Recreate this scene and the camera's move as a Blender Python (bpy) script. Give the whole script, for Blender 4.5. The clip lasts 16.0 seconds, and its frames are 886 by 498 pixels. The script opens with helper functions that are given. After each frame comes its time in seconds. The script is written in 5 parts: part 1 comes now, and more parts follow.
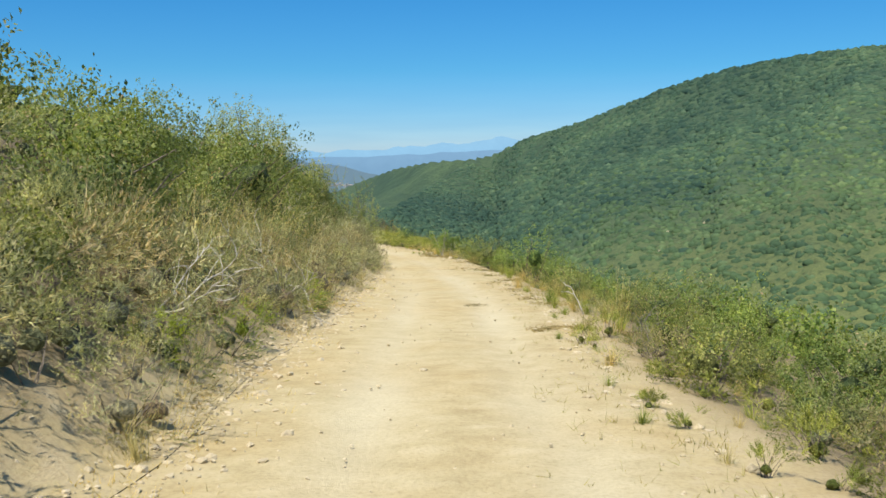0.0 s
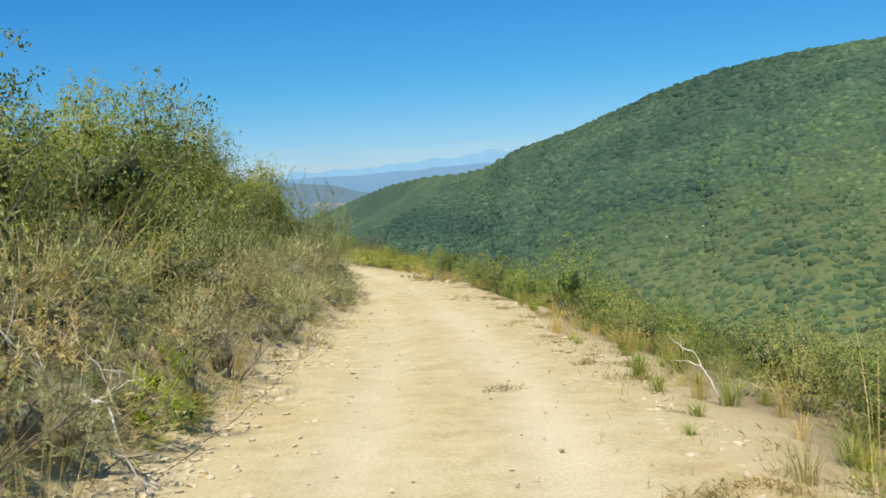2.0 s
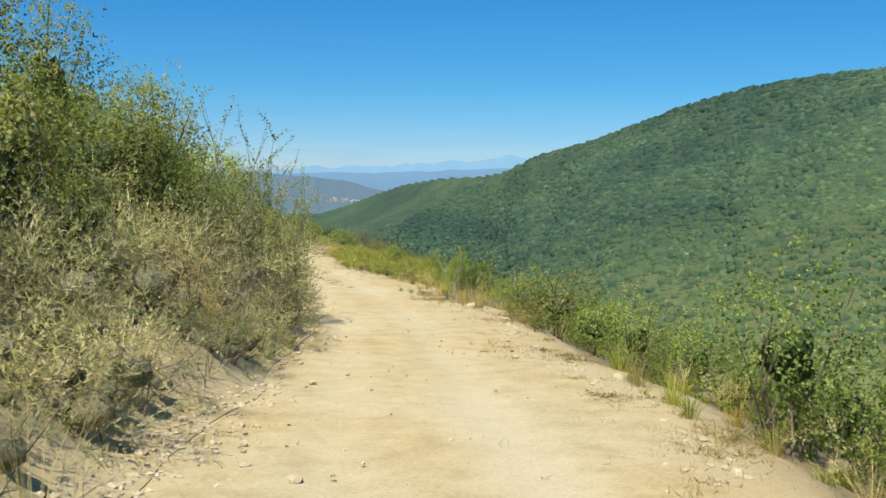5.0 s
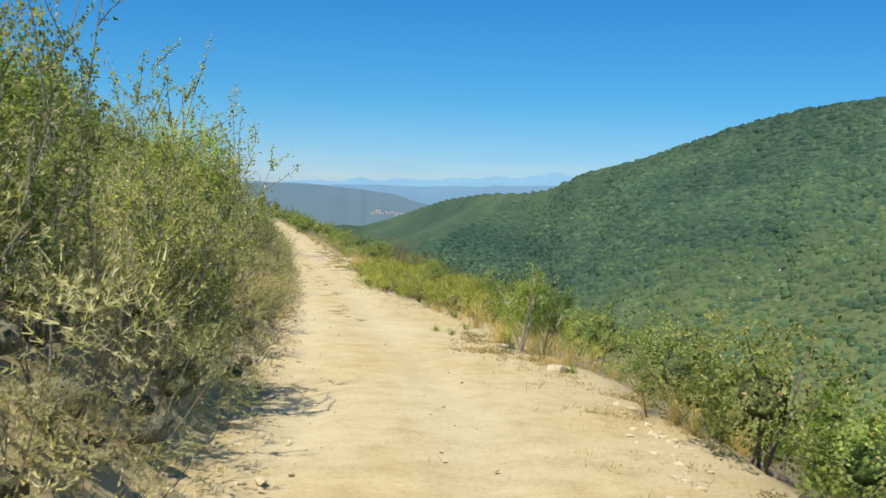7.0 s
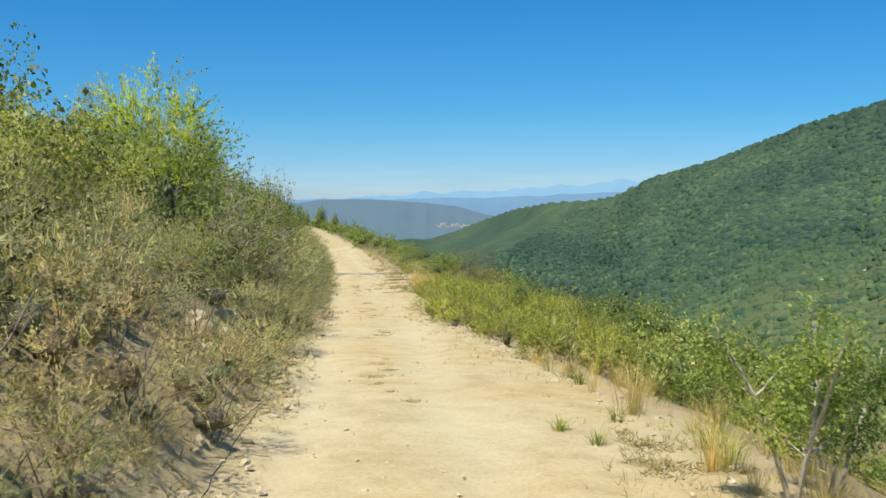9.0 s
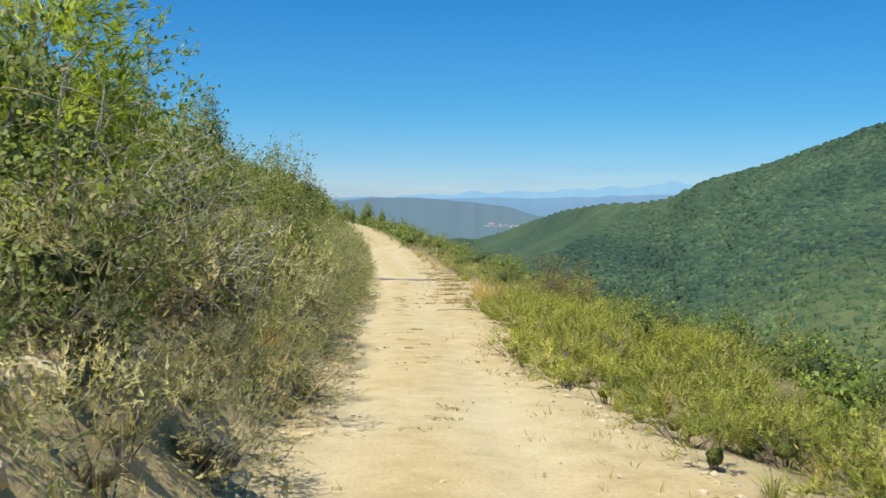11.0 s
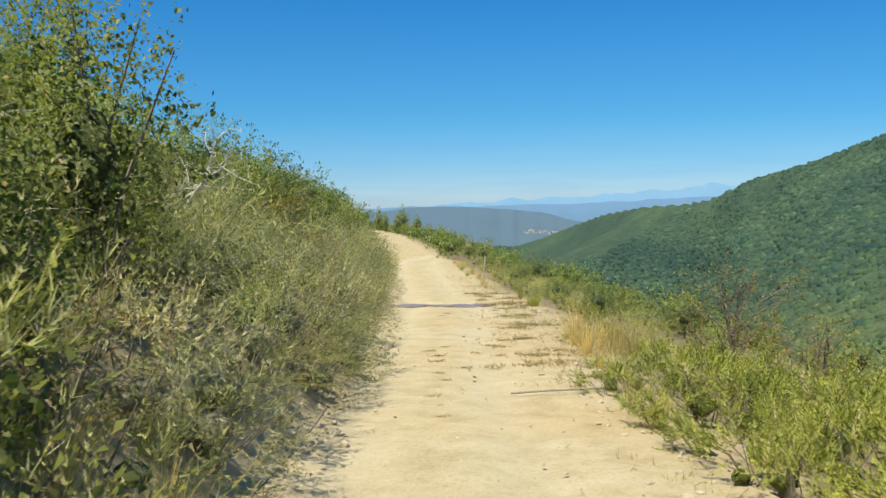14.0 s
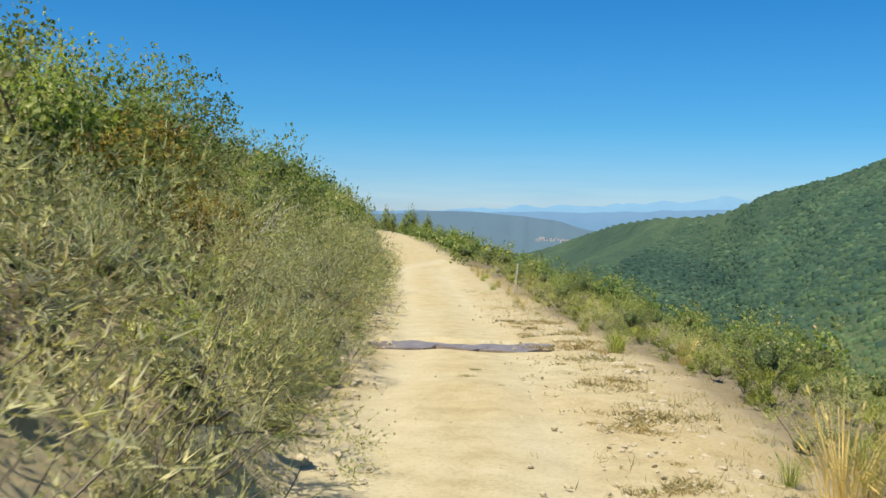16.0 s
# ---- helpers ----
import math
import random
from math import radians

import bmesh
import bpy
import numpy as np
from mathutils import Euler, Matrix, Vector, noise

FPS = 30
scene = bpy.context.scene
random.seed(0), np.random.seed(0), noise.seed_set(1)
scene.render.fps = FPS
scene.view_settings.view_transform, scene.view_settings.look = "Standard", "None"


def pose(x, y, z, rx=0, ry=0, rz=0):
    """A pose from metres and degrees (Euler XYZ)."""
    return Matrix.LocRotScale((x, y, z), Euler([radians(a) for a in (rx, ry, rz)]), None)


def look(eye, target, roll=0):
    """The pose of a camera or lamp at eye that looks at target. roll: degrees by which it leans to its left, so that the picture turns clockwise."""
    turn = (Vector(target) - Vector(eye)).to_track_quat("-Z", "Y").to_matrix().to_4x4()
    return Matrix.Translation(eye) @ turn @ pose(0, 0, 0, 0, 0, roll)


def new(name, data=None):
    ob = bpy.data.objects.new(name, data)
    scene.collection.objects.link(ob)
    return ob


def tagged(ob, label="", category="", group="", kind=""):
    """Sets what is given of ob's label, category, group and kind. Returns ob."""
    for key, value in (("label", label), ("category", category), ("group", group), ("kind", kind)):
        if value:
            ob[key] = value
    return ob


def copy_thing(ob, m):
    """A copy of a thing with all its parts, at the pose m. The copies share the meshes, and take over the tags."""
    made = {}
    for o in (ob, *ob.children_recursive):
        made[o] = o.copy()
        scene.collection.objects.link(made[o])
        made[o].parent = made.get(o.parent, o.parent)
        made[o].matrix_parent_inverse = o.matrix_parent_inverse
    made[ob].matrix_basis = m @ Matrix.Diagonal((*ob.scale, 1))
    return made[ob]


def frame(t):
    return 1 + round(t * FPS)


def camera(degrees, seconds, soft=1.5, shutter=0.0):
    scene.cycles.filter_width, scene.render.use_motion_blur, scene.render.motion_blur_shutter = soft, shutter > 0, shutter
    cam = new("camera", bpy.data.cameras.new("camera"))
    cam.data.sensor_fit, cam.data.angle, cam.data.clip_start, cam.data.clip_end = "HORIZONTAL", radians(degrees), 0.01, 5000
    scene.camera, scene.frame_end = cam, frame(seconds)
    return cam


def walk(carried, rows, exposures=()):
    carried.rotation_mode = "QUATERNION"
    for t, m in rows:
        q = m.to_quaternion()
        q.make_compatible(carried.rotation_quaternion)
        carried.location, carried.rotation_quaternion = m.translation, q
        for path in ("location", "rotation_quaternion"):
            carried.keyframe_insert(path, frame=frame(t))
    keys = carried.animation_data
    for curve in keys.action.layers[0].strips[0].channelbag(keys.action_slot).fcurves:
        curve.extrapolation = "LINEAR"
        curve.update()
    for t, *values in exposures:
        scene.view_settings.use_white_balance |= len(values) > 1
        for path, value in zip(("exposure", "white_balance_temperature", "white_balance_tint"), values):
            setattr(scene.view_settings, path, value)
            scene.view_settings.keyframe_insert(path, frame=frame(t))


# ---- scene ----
cam = camera(47.28, 16.0, shutter=0.12)

# seconds, x, y, z, heading to the left, tilt up, lean to the right
PATH = [
    (0, 0.002, 0.000, 1.602, 0.06, -4.89, 0.42),
    (0.5, 0.009, 2.327, 1.452, -0.32, -4.30, 0.92),
    (1, 0.021, 4.736, 1.297, -0.32, -4.02, 1.80),
    (1.5, 0.052, 7.140, 1.160, -0.27, -3.59, 3.03),
    (2, 0.019, 9.608, 1.011, -0.24, -4.05, 2.95),
    (2.5, -0.000, 11.977, 0.849, -0.05, -4.52, 3.32),
    (3, -0.087, 14.090, 0.682, -0.30, -3.35, 1.83),
    (3.5, -0.073, 16.347, 0.576, 0.02, -4.56, 2.10),
    (4.2, -0.115, 19.284, 0.363, 0.26, -4.29, 0.86),
    (6.3, -0.345, 28.957, -0.284, 1.25, -3.36, -2.38),
    (7, -0.550, 32.396, -0.506, 2.91, -3.10, -2.29),
    (7.5, -0.781, 34.783, -0.639, 4.02, -2.91, -1.31),
    (8, -1.009, 36.953, -0.742, 4.74, -2.91, -1.70),
    (8.5, -1.216, 39.053, -0.853, 5.45, -2.64, -0.81),
    (9.2, -1.639, 41.967, -0.981, 7.17, -2.49, -0.06),
    (11.3, -3.404, 50.684, -1.308, 9.74, -2.51, -0.82),
    (12, -3.972, 53.695, -1.442, 10.18, -2.23, 0.39),
    (12.5, -4.371, 55.745, -1.523, 10.44, -2.45, 0.08),
    (13, -4.766, 57.741, -1.623, 11.01, -2.26, 0.70),
    (13.5, -5.180, 59.690, -1.685, 11.30, -2.31, 0.42),
    (14, -5.617, 61.644, -1.760, 11.61, -2.09, 0.47),
    (14.5, -6.131, 63.914, -1.850, 11.92, -2.33, -0.18),
    (15, -6.717, 66.392, -1.979, 11.94, -1.97, -0.18),
    (15.5, -7.350, 69.143, -2.110, 12.15, -2.00, -0.72),
    (16, -7.949, 71.865, -2.192, 12.17, -1.84, -1.43),
]
walk(cam, [(t, pose(x, y, z, 90 + tilt, 0, head) @ pose(0, 0, 0, 0, 0, -lean)) for t, x, y, z, head, tilt, lean in PATH])

# ---- world, sun ----
SUN_WAY = Vector((-0.45, -0.89, 0.0)).normalized()
SUN_HIGH = radians(62)
world = bpy.data.worlds.new("sky")
scene.world = world
world.use_nodes = True
wn = world.node_tree
sky = wn.nodes.new("ShaderNodeTexSky")
sky.sky_type = "NISHITA"
sky.sun_disc = False
sky.sun_elevation = SUN_HIGH
sky.sun_rotation = math.atan2(SUN_WAY.x, SUN_WAY.y)
sky.altitude = 300
sky.air_density = 1.0
sky.dust_density = 0.2
sky.ozone_density = 1.5
wn.nodes["Background"].inputs[1].default_value = 0.0825
# deep clear blue overhead, paler towards the horizon
high = wn.nodes.new("ShaderNodeTexCoord")
height = wn.nodes.new("ShaderNodeSeparateXYZ")
wn.links.new(high.outputs["Generated"], height.inputs[0])
deep = wn.nodes.new("ShaderNodeValToRGB")
deep.color_ramp.elements.new(0.5)
for e, (p, c) in zip(deep.color_ramp.elements, ((0.0, (0.50, 0.72, 1.20)), (0.09, (0.24, 0.70, 1.10)), (0.26, (0.09, 0.65, 1.13)))):
    e.position, e.color = p, (*c, 1)
wn.links.new(height.outputs[2], deep.inputs[0])
tint = wn.nodes.new("ShaderNodeMix")
tint.data_type, tint.blend_type = "RGBA", "MULTIPLY"
tint.inputs[0].default_value = 1.0
wn.links.new(sky.outputs[0], tint.inputs[6])
wn.links.new(deep.outputs[0], tint.inputs[7])
# thin white cloud lying along the horizon
lying = wn.nodes.new("ShaderNodeMapping")
lying.inputs["Scale"].default_value = (5, 5, 60)
wn.links.new(high.outputs["Generated"], lying.inputs[0])
puffs = wn.nodes.new("ShaderNodeTexNoise")
puffs.inputs["Scale"].default_value, puffs.inputs["Detail"].default_value = 1.6, 5
wn.links.new(lying.outputs[0], puffs.inputs["Vector"])
band = wn.nodes.new("ShaderNodeValToRGB")
for _ in range(2):
    band.color_ramp.elements.new(0.5)
for e, (p, c) in zip(band.color_ramp.elements, ((0.0, 0.8), (0.022, 1.0), (0.045, 0.45), (0.10, 0.0))):
    e.position, e.color = p, (c, c, c, 1)
wn.links.new(height.outputs[2], band.inputs[0])
thin = wn.nodes.new("ShaderNodeMath")
thin.operation = "MULTIPLY"
wn.links.new(puffs.outputs[0], thin.inputs[0])
wn.links.new(band.outputs[0], thin.inputs[1])
cloud = wn.nodes.new("ShaderNodeMix")
cloud.data_type, cloud.blend_type = "RGBA", "MULTIPLY"
cloud.inputs[7].default_value = (1.42, 1.24, 1.10, 1)
wn.links.new(thin.outputs[0], cloud.inputs[0])
wn.links.new(tint.outputs[2], cloud.inputs[6])
wn.links.new(cloud.outputs[2], wn.nodes["Background"].inputs[0])
sun_data = bpy.data.lights.new("sun", "SUN")
sun_data.energy = 5.0
sun_data.angle = radians(0.53)
sun_data.color = (1.0, 0.94, 0.83)
sun = new("sun", sun_data)
up_sun = (SUN_WAY * math.cos(SUN_HIGH) + Vector((0, 0, math.sin(SUN_HIGH)))) * 100
sun.matrix_world = look(up_sun, (0, 0, 0))
scene.view_settings.exposure = 0.35



# ---- materials ----
def nodes_of(name):
    m = bpy.data.materials.new(name)
    m.use_nodes = True
    return m, m.node_tree, m.node_tree.nodes["Principled BSDF"]


def ramp(tree, fac, stops):
    r = tree.nodes.new("ShaderNodeValToRGB")
    while len(r.color_ramp.elements) < len(stops):
        r.color_ramp.elements.new(0.5)
    for e, (p, c) in zip(r.color_ramp.elements, stops):
        e.position, e.color = p, (*c, 1)
    tree.links.new(fac, r.inputs[0])
    return r.outputs[0]


def noise_node(tree, scale, detail=4.0, rough=0.6, coords=None, kind="ShaderNodeTexNoise"):
    n = tree.nodes.new(kind)
    n.inputs["Scale"].default_value = scale
    if kind == "ShaderNodeTexNoise":
        n.inputs["Detail"].default_value = detail
        n.inputs["Roughness"].default_value = rough
    if coords is not None:
        tree.links.new(coords, n.inputs["Vector"])
    return n


def mixed(tree, fac, a, b, blend="MIX"):
    m = tree.nodes.new("ShaderNodeMix")
    m.data_type, m.blend_type = "RGBA", blend
    for sock, v in ((m.inputs[0], fac), (m.inputs[6], a), (m.inputs[7], b)):
        if isinstance(v, (int, float)):
            sock.default_value = v
        elif isinstance(v, tuple):
            sock.default_value = (*v, 1)
        else:
            tree.links.new(v, sock)
    return m.outputs[2]


def sums(tree, op, a, b, clamp=False):
    m = tree.nodes.new("ShaderNodeMath")
    m.operation, m.use_clamp = op, clamp
    for sock, v in zip(m.inputs, (a, b)):
        if isinstance(v, (int, float)):
            sock.default_value = v
        else:
            tree.links.new(v, sock)
    return m.outputs[0]


def bumped(tree, bsdf, height, strength, distance):
    b = tree.nodes.new("ShaderNodeBump")
    b.inputs["Strength"].default_value = strength
    b.inputs["Distance"].default_value = distance
    tree.links.new(height, b.inputs["Height"])
    tree.links.new(b.outputs[0], bsdf.inputs["Normal"])


def world_coords(tree):
    g = tree.nodes.new("ShaderNodeNewGeometry")
    return g.outputs["Position"]


def earth_material():
    """Pale limestone dirt on the road and verges, soil and shade-dark litter under the scrub, woodland floor far off.
    """
    m, t, b = nodes_of("earth")
    pos = world_coords(t)
    wild = t.nodes.new("ShaderNodeAttribute")
    wild.attribute_name = "wild"
    far = t.nodes.new("ShaderNodeAttribute")
    far.attribute_name = "far"
    track = t.nodes.new("ShaderNodeAttribute")
    track.attribute_name = "track"
    big = noise_node(t, 0.35, 5, 0.6, pos)
    mid = noise_node(t, 2.6, 6, 0.65, pos)
    fine = noise_node(t, 28, 6, 0.7, pos)
    pebble = noise_node(t, 16, coords=pos, kind="ShaderNodeTexVoronoi")
    dirt = ramp(t, mid.outputs[0], [(0.30, (0.390, 0.318, 0.170)), (0.5, (0.471, 0.394, 0.223)), (0.72, (0.538, 0.466, 0.284))])
    orange = ramp(t, big.outputs[0], [(0.42, (1, 1, 1)), (0.68, (0.96, 0.88, 0.76))])
    dirt = mixed(t, 0.8, dirt, orange, "MULTIPLY")
    speck = ramp(t, fine.outputs[0], [(0.33, (0.74, 0.69, 0.62)), (0.5, (1, 1, 1)), (0.7, (1.08, 1.06, 1.02))])
    dirt = mixed(t, 0.75, dirt, speck, "MULTIPLY")
    # wheel tracks, packed and paler
    tr = sums(t, "MULTIPLY", track.outputs["Fac"], 0.8)
    dirt = mixed(t, tr, dirt, ramp(t, fine.outputs[0], [(0.35, (0.50, 0.44, 0.29)), (0.6, (0.60, 0.54, 0.37))]))
    stony = ramp(t, pebble.outputs["Distance"], [(0.02, (0.640, 0.592, 0.496)), (0.16, (0.336, 0.264, 0.160)), (0.5, (0.400, 0.320, 0.200))])
    stone_fac = sums(t, "MULTIPLY", ramp(t, mid.outputs[0], [(0.5, (0, 0, 0)), (0.62, (1, 1, 1))]), wild.outputs["Fac"])
    dirt = mixed(t, sums(t, "MULTIPLY", stone_fac, 0.8), dirt, stony)
    soil = ramp(t, mid.outputs[0], [(0.3, (0.19, 0.148, 0.082)), (0.5, (0.35, 0.278, 0.155)), (0.68, (0.50, 0.41, 0.245))])
    soil = mixed(t, 0.8, soil, speck, "MULTIPLY")
    # leaf litter under the thick of the scrub, with shade between shrubs painted in
    litter = ramp(t, fine.outputs[0], [(0.35, (0.085, 0.070, 0.042)), (0.55, (0.16, 0.130, 0.078)), (0.7, (0.25, 0.205, 0.125))])
    soil = mixed(t, ramp(t, sums(t, "ADD", wild.outputs["Fac"], sums(t, "MULTIPLY", sums(t, "SUBTRACT", mid.outputs[0], 0.5), 0.4)), [(0.72, (0, 0, 0)), (0.9, (1, 1, 1))]), soil, litter)
    edge = sums(t, "ADD", wild.outputs["Fac"], sums(t, "MULTIPLY", sums(t, "SUBTRACT", mid.outputs[0], 0.5), 1.1))
    edge = ramp(t, edge, [(0.45, (0, 0, 0)), (0.75, (1, 1, 1))])
    near = mixed(t, edge, dirt, soil)
    woods = noise_node(t, 0.05, 6, 0.62, pos)
    wood_col = ramp(t, woods.outputs[0], [(0.33, (0.045, 0.078, 0.049)), (0.52, (0.058, 0.098, 0.058)), (0.70, (0.076, 0.120, 0.067)), (0.8, (0.15, 0.165, 0.115))])
    meadow = t.nodes.new("ShaderNodeAttribute")
    meadow.attribute_name = "meadow"
    olive = ramp(t, mid.outputs[0], [(0.3, (0.085, 0.115, 0.042)), (0.5, (0.15, 0.175, 0.062)), (0.7, (0.25, 0.25, 0.105))])
    wood_col = mixed(t, meadow.outputs["Fac"], wood_col, olive)
    grain = noise_node(t, 0.32, 5, 0.68, pos)
    # dark specks paint the shaded gaps between far crowns into the colour
    wood_col = mixed(t, 0.9, wood_col, ramp(t, grain.outputs[0], [(0.34, (0.50, 0.56, 0.60)), (0.47, (1, 1, 1)), (0.66, (1.28, 1.22, 1.12))]), "MULTIPLY")
    broad = noise_node(t, 0.007, 3, 0.6, pos)
    wood_col = mixed(t, 1.0, wood_col, ramp(t, broad.outputs[0], [(0.38, (0.76, 0.80, 0.82)), (0.6, (1.12, 1.06, 0.96))]), "MULTIPLY")
    base = mixed(t, far.outputs["Fac"], near, wood_col)
    t.links.new(base, b.inputs["Base Color"])
    b.inputs["Roughness"].default_value = 0.95
    b.inputs["Specular IOR Level"].default_value = 0.15
    hgt = sums(t, "ADD", sums(t, "MULTIPLY", mid.outputs[0], 0.4), sums(t, "MULTIPLY", fine.outputs[0], 0.4))
    hgt = sums(t, "ADD", hgt, sums(t, "MULTIPLY", sums(t, "MULTIPLY", grain.outputs[0], far.outputs["Fac"]), 55.0))
    bumped(t, b, hgt, 0.6, 0.05)
    return m


def plant_tone(t):
    """A random number for each plant, also where many plants make one mesh."""
    info = t.nodes.new("ShaderNodeObjectInfo")
    own = t.nodes.new("ShaderNodeAttribute")
    own.attribute_name = "tone"
    return sums(t, "FRACT", sums(t, "ADD", info.outputs["Random"], own.outputs["Fac"]), 0.0)


def leaf_material(name, dark, mid, light, odd=None, sheer=0.42, rough=0.5):
    m, t, b = nodes_of(name)
    geo = t.nodes.new("ShaderNodeNewGeometry")
    isle = geo.outputs["Random Per Island"]
    col = ramp(t, isle, [(0.0, dark), (0.45, mid), (1.0, light)])
    shift = ramp(t, plant_tone(t), [(0.0, (0.66, 0.73, 0.66)), (0.5, (1.08, 1.07, 1.02)), (1.0, (1.32, 1.25, 1.12))])
    col = mixed(t, 1.0, col, shift, "MULTIPLY")
    patch = noise_node(t, 2.2, 2, 0.5, geo.outputs["Position"])
    col = mixed(t, 0.7, col, ramp(t, patch.outputs[0], [(0.3, (0.7, 0.75, 0.7)), (0.7, (1.25, 1.18, 1.0))]), "MULTIPLY")
    clump = noise_node(t, 7.5, 2, 0.5, geo.outputs["Position"])
    col = mixed(t, 0.7, col, ramp(t, clump.outputs[0], [(0.32, (0.72, 0.76, 0.74)), (0.68, (1.25, 1.2, 1.02))]), "MULTIPLY")
    if odd:
        pick = ramp(t, isle, [(0.965, (0, 0, 0)), (0.975, (1, 1, 1))])
        col = mixed(t, pick, col, odd)
    t.links.new(col, b.inputs["Base Color"])
    b.inputs["Roughness"].default_value = rough
    b.inputs["Specular IOR Level"].default_value = 0.25
    tr = t.nodes.new("ShaderNodeBsdfTranslucent")
    bright = mixed(t, 1.0, col, (1.35, 1.45, 0.7), "MULTIPLY")
    t.links.new(bright, tr.inputs[0])
    ms = t.nodes.new("ShaderNodeMixShader")
    ms.inputs[0].default_value = sheer
    t.links.new(b.outputs[0], ms.inputs[1])
    t.links.new(tr.outputs[0], ms.inputs[2])
    t.links.new(ms.outputs[0], t.nodes["Material Output"].inputs[0])
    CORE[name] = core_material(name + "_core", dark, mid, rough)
    return m


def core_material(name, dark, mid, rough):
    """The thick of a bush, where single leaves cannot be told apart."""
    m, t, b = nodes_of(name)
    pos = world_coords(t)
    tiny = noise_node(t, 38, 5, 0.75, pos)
    # shade within the bush is painted in as tones below the leaf's dark
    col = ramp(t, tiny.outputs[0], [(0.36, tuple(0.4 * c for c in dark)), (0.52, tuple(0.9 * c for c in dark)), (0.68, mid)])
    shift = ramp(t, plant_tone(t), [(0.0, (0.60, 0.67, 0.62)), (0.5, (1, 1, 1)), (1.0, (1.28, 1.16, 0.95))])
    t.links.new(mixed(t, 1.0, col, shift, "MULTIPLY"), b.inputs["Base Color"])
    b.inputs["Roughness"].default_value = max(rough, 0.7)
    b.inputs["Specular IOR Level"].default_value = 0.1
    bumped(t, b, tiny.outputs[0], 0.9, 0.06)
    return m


def bark_material(name, a, c):
    m, t, b = nodes_of(name)
    n = noise_node(t, 35, 5, 0.7, world_coords(t))
    t.links.new(ramp(t, n.outputs[0], [(0.3, a), (0.7, c)]), b.inputs["Base Color"])
    b.inputs["Roughness"].default_value = 0.9
    bumped(t, b, n.outputs[0], 0.5, 0.01)
    return m


def stone_material():
    m, t, b = nodes_of("limestone")
    pos = world_coords(t)
    n = noise_node(t, 7, 6, 0.7, pos)
    f = noise_node(t, 60, 4, 0.7, pos)
    col = ramp(t, n.outputs[0], [(0.3, (0.44, 0.36, 0.22)), (0.55, (0.57, 0.485, 0.32)), (0.75, (0.66, 0.59, 0.44))])
    col = mixed(t, 0.6, col, ramp(t, f.outputs[0], [(0.35, (0.7, 0.68, 0.64)), (0.6, (1.05, 1.05, 1.05))]), "MULTIPLY")
    t.links.new(col, b.inputs["Base Color"])
    b.inputs["Roughness"].default_value = 0.92
    bumped(t, b, sums(t, "ADD", n.outputs[0], f.outputs[0]), 0.6, 0.02)
    return m


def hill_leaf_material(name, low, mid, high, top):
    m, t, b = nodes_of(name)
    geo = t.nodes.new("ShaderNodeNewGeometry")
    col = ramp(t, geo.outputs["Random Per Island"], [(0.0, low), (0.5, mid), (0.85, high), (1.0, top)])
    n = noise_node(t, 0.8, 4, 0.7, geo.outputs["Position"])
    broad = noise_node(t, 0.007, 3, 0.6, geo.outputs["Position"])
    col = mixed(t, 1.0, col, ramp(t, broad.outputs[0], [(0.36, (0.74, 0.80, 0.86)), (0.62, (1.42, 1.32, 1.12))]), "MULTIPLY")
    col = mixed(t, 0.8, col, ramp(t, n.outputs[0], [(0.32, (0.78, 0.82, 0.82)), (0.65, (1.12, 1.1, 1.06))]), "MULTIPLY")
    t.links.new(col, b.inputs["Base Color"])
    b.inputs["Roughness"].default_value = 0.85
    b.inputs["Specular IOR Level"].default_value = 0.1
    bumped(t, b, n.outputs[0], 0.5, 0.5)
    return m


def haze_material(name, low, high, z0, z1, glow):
    """Distance seen through kilometres of bright air, the haze painted in as glowing colour."""
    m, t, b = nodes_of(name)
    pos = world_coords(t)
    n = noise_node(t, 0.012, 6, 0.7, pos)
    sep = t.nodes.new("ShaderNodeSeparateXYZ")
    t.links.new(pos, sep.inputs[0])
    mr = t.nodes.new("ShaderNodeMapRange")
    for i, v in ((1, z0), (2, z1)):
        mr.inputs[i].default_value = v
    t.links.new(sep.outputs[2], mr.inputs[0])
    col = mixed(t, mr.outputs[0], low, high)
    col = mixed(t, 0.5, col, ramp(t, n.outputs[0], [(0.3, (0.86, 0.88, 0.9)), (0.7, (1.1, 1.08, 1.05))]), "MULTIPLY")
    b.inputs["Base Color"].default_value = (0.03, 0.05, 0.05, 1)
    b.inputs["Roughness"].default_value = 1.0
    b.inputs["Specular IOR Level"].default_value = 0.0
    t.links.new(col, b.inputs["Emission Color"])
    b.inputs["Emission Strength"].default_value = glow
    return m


CORE = {}
EARTH = earth_material()
OAK = leaf_material("evergreen_leaf", (0.14, 0.165, 0.062), (0.23, 0.255, 0.095), (0.345, 0.36, 0.15), (0.46, 0.34, 0.20))
OAK_DARK = leaf_material("dark_leaf", (0.12, 0.16, 0.066), (0.20, 0.245, 0.092), (0.305, 0.345, 0.14), (0.40, 0.30, 0.18))
LIME = leaf_material("bright_leaf", (0.10, 0.16, 0.045), (0.20, 0.275, 0.075), (0.36, 0.42, 0.14), (0.46, 0.40, 0.15))
PALE = leaf_material("pale_leaf", (0.142, 0.197, 0.071), (0.242, 0.302, 0.114), (0.383, 0.434, 0.185))
BROOM = leaf_material("grey_broom", (0.315, 0.305, 0.20), (0.44, 0.425, 0.29), (0.53, 0.515, 0.37), None, 0.33, 0.75)
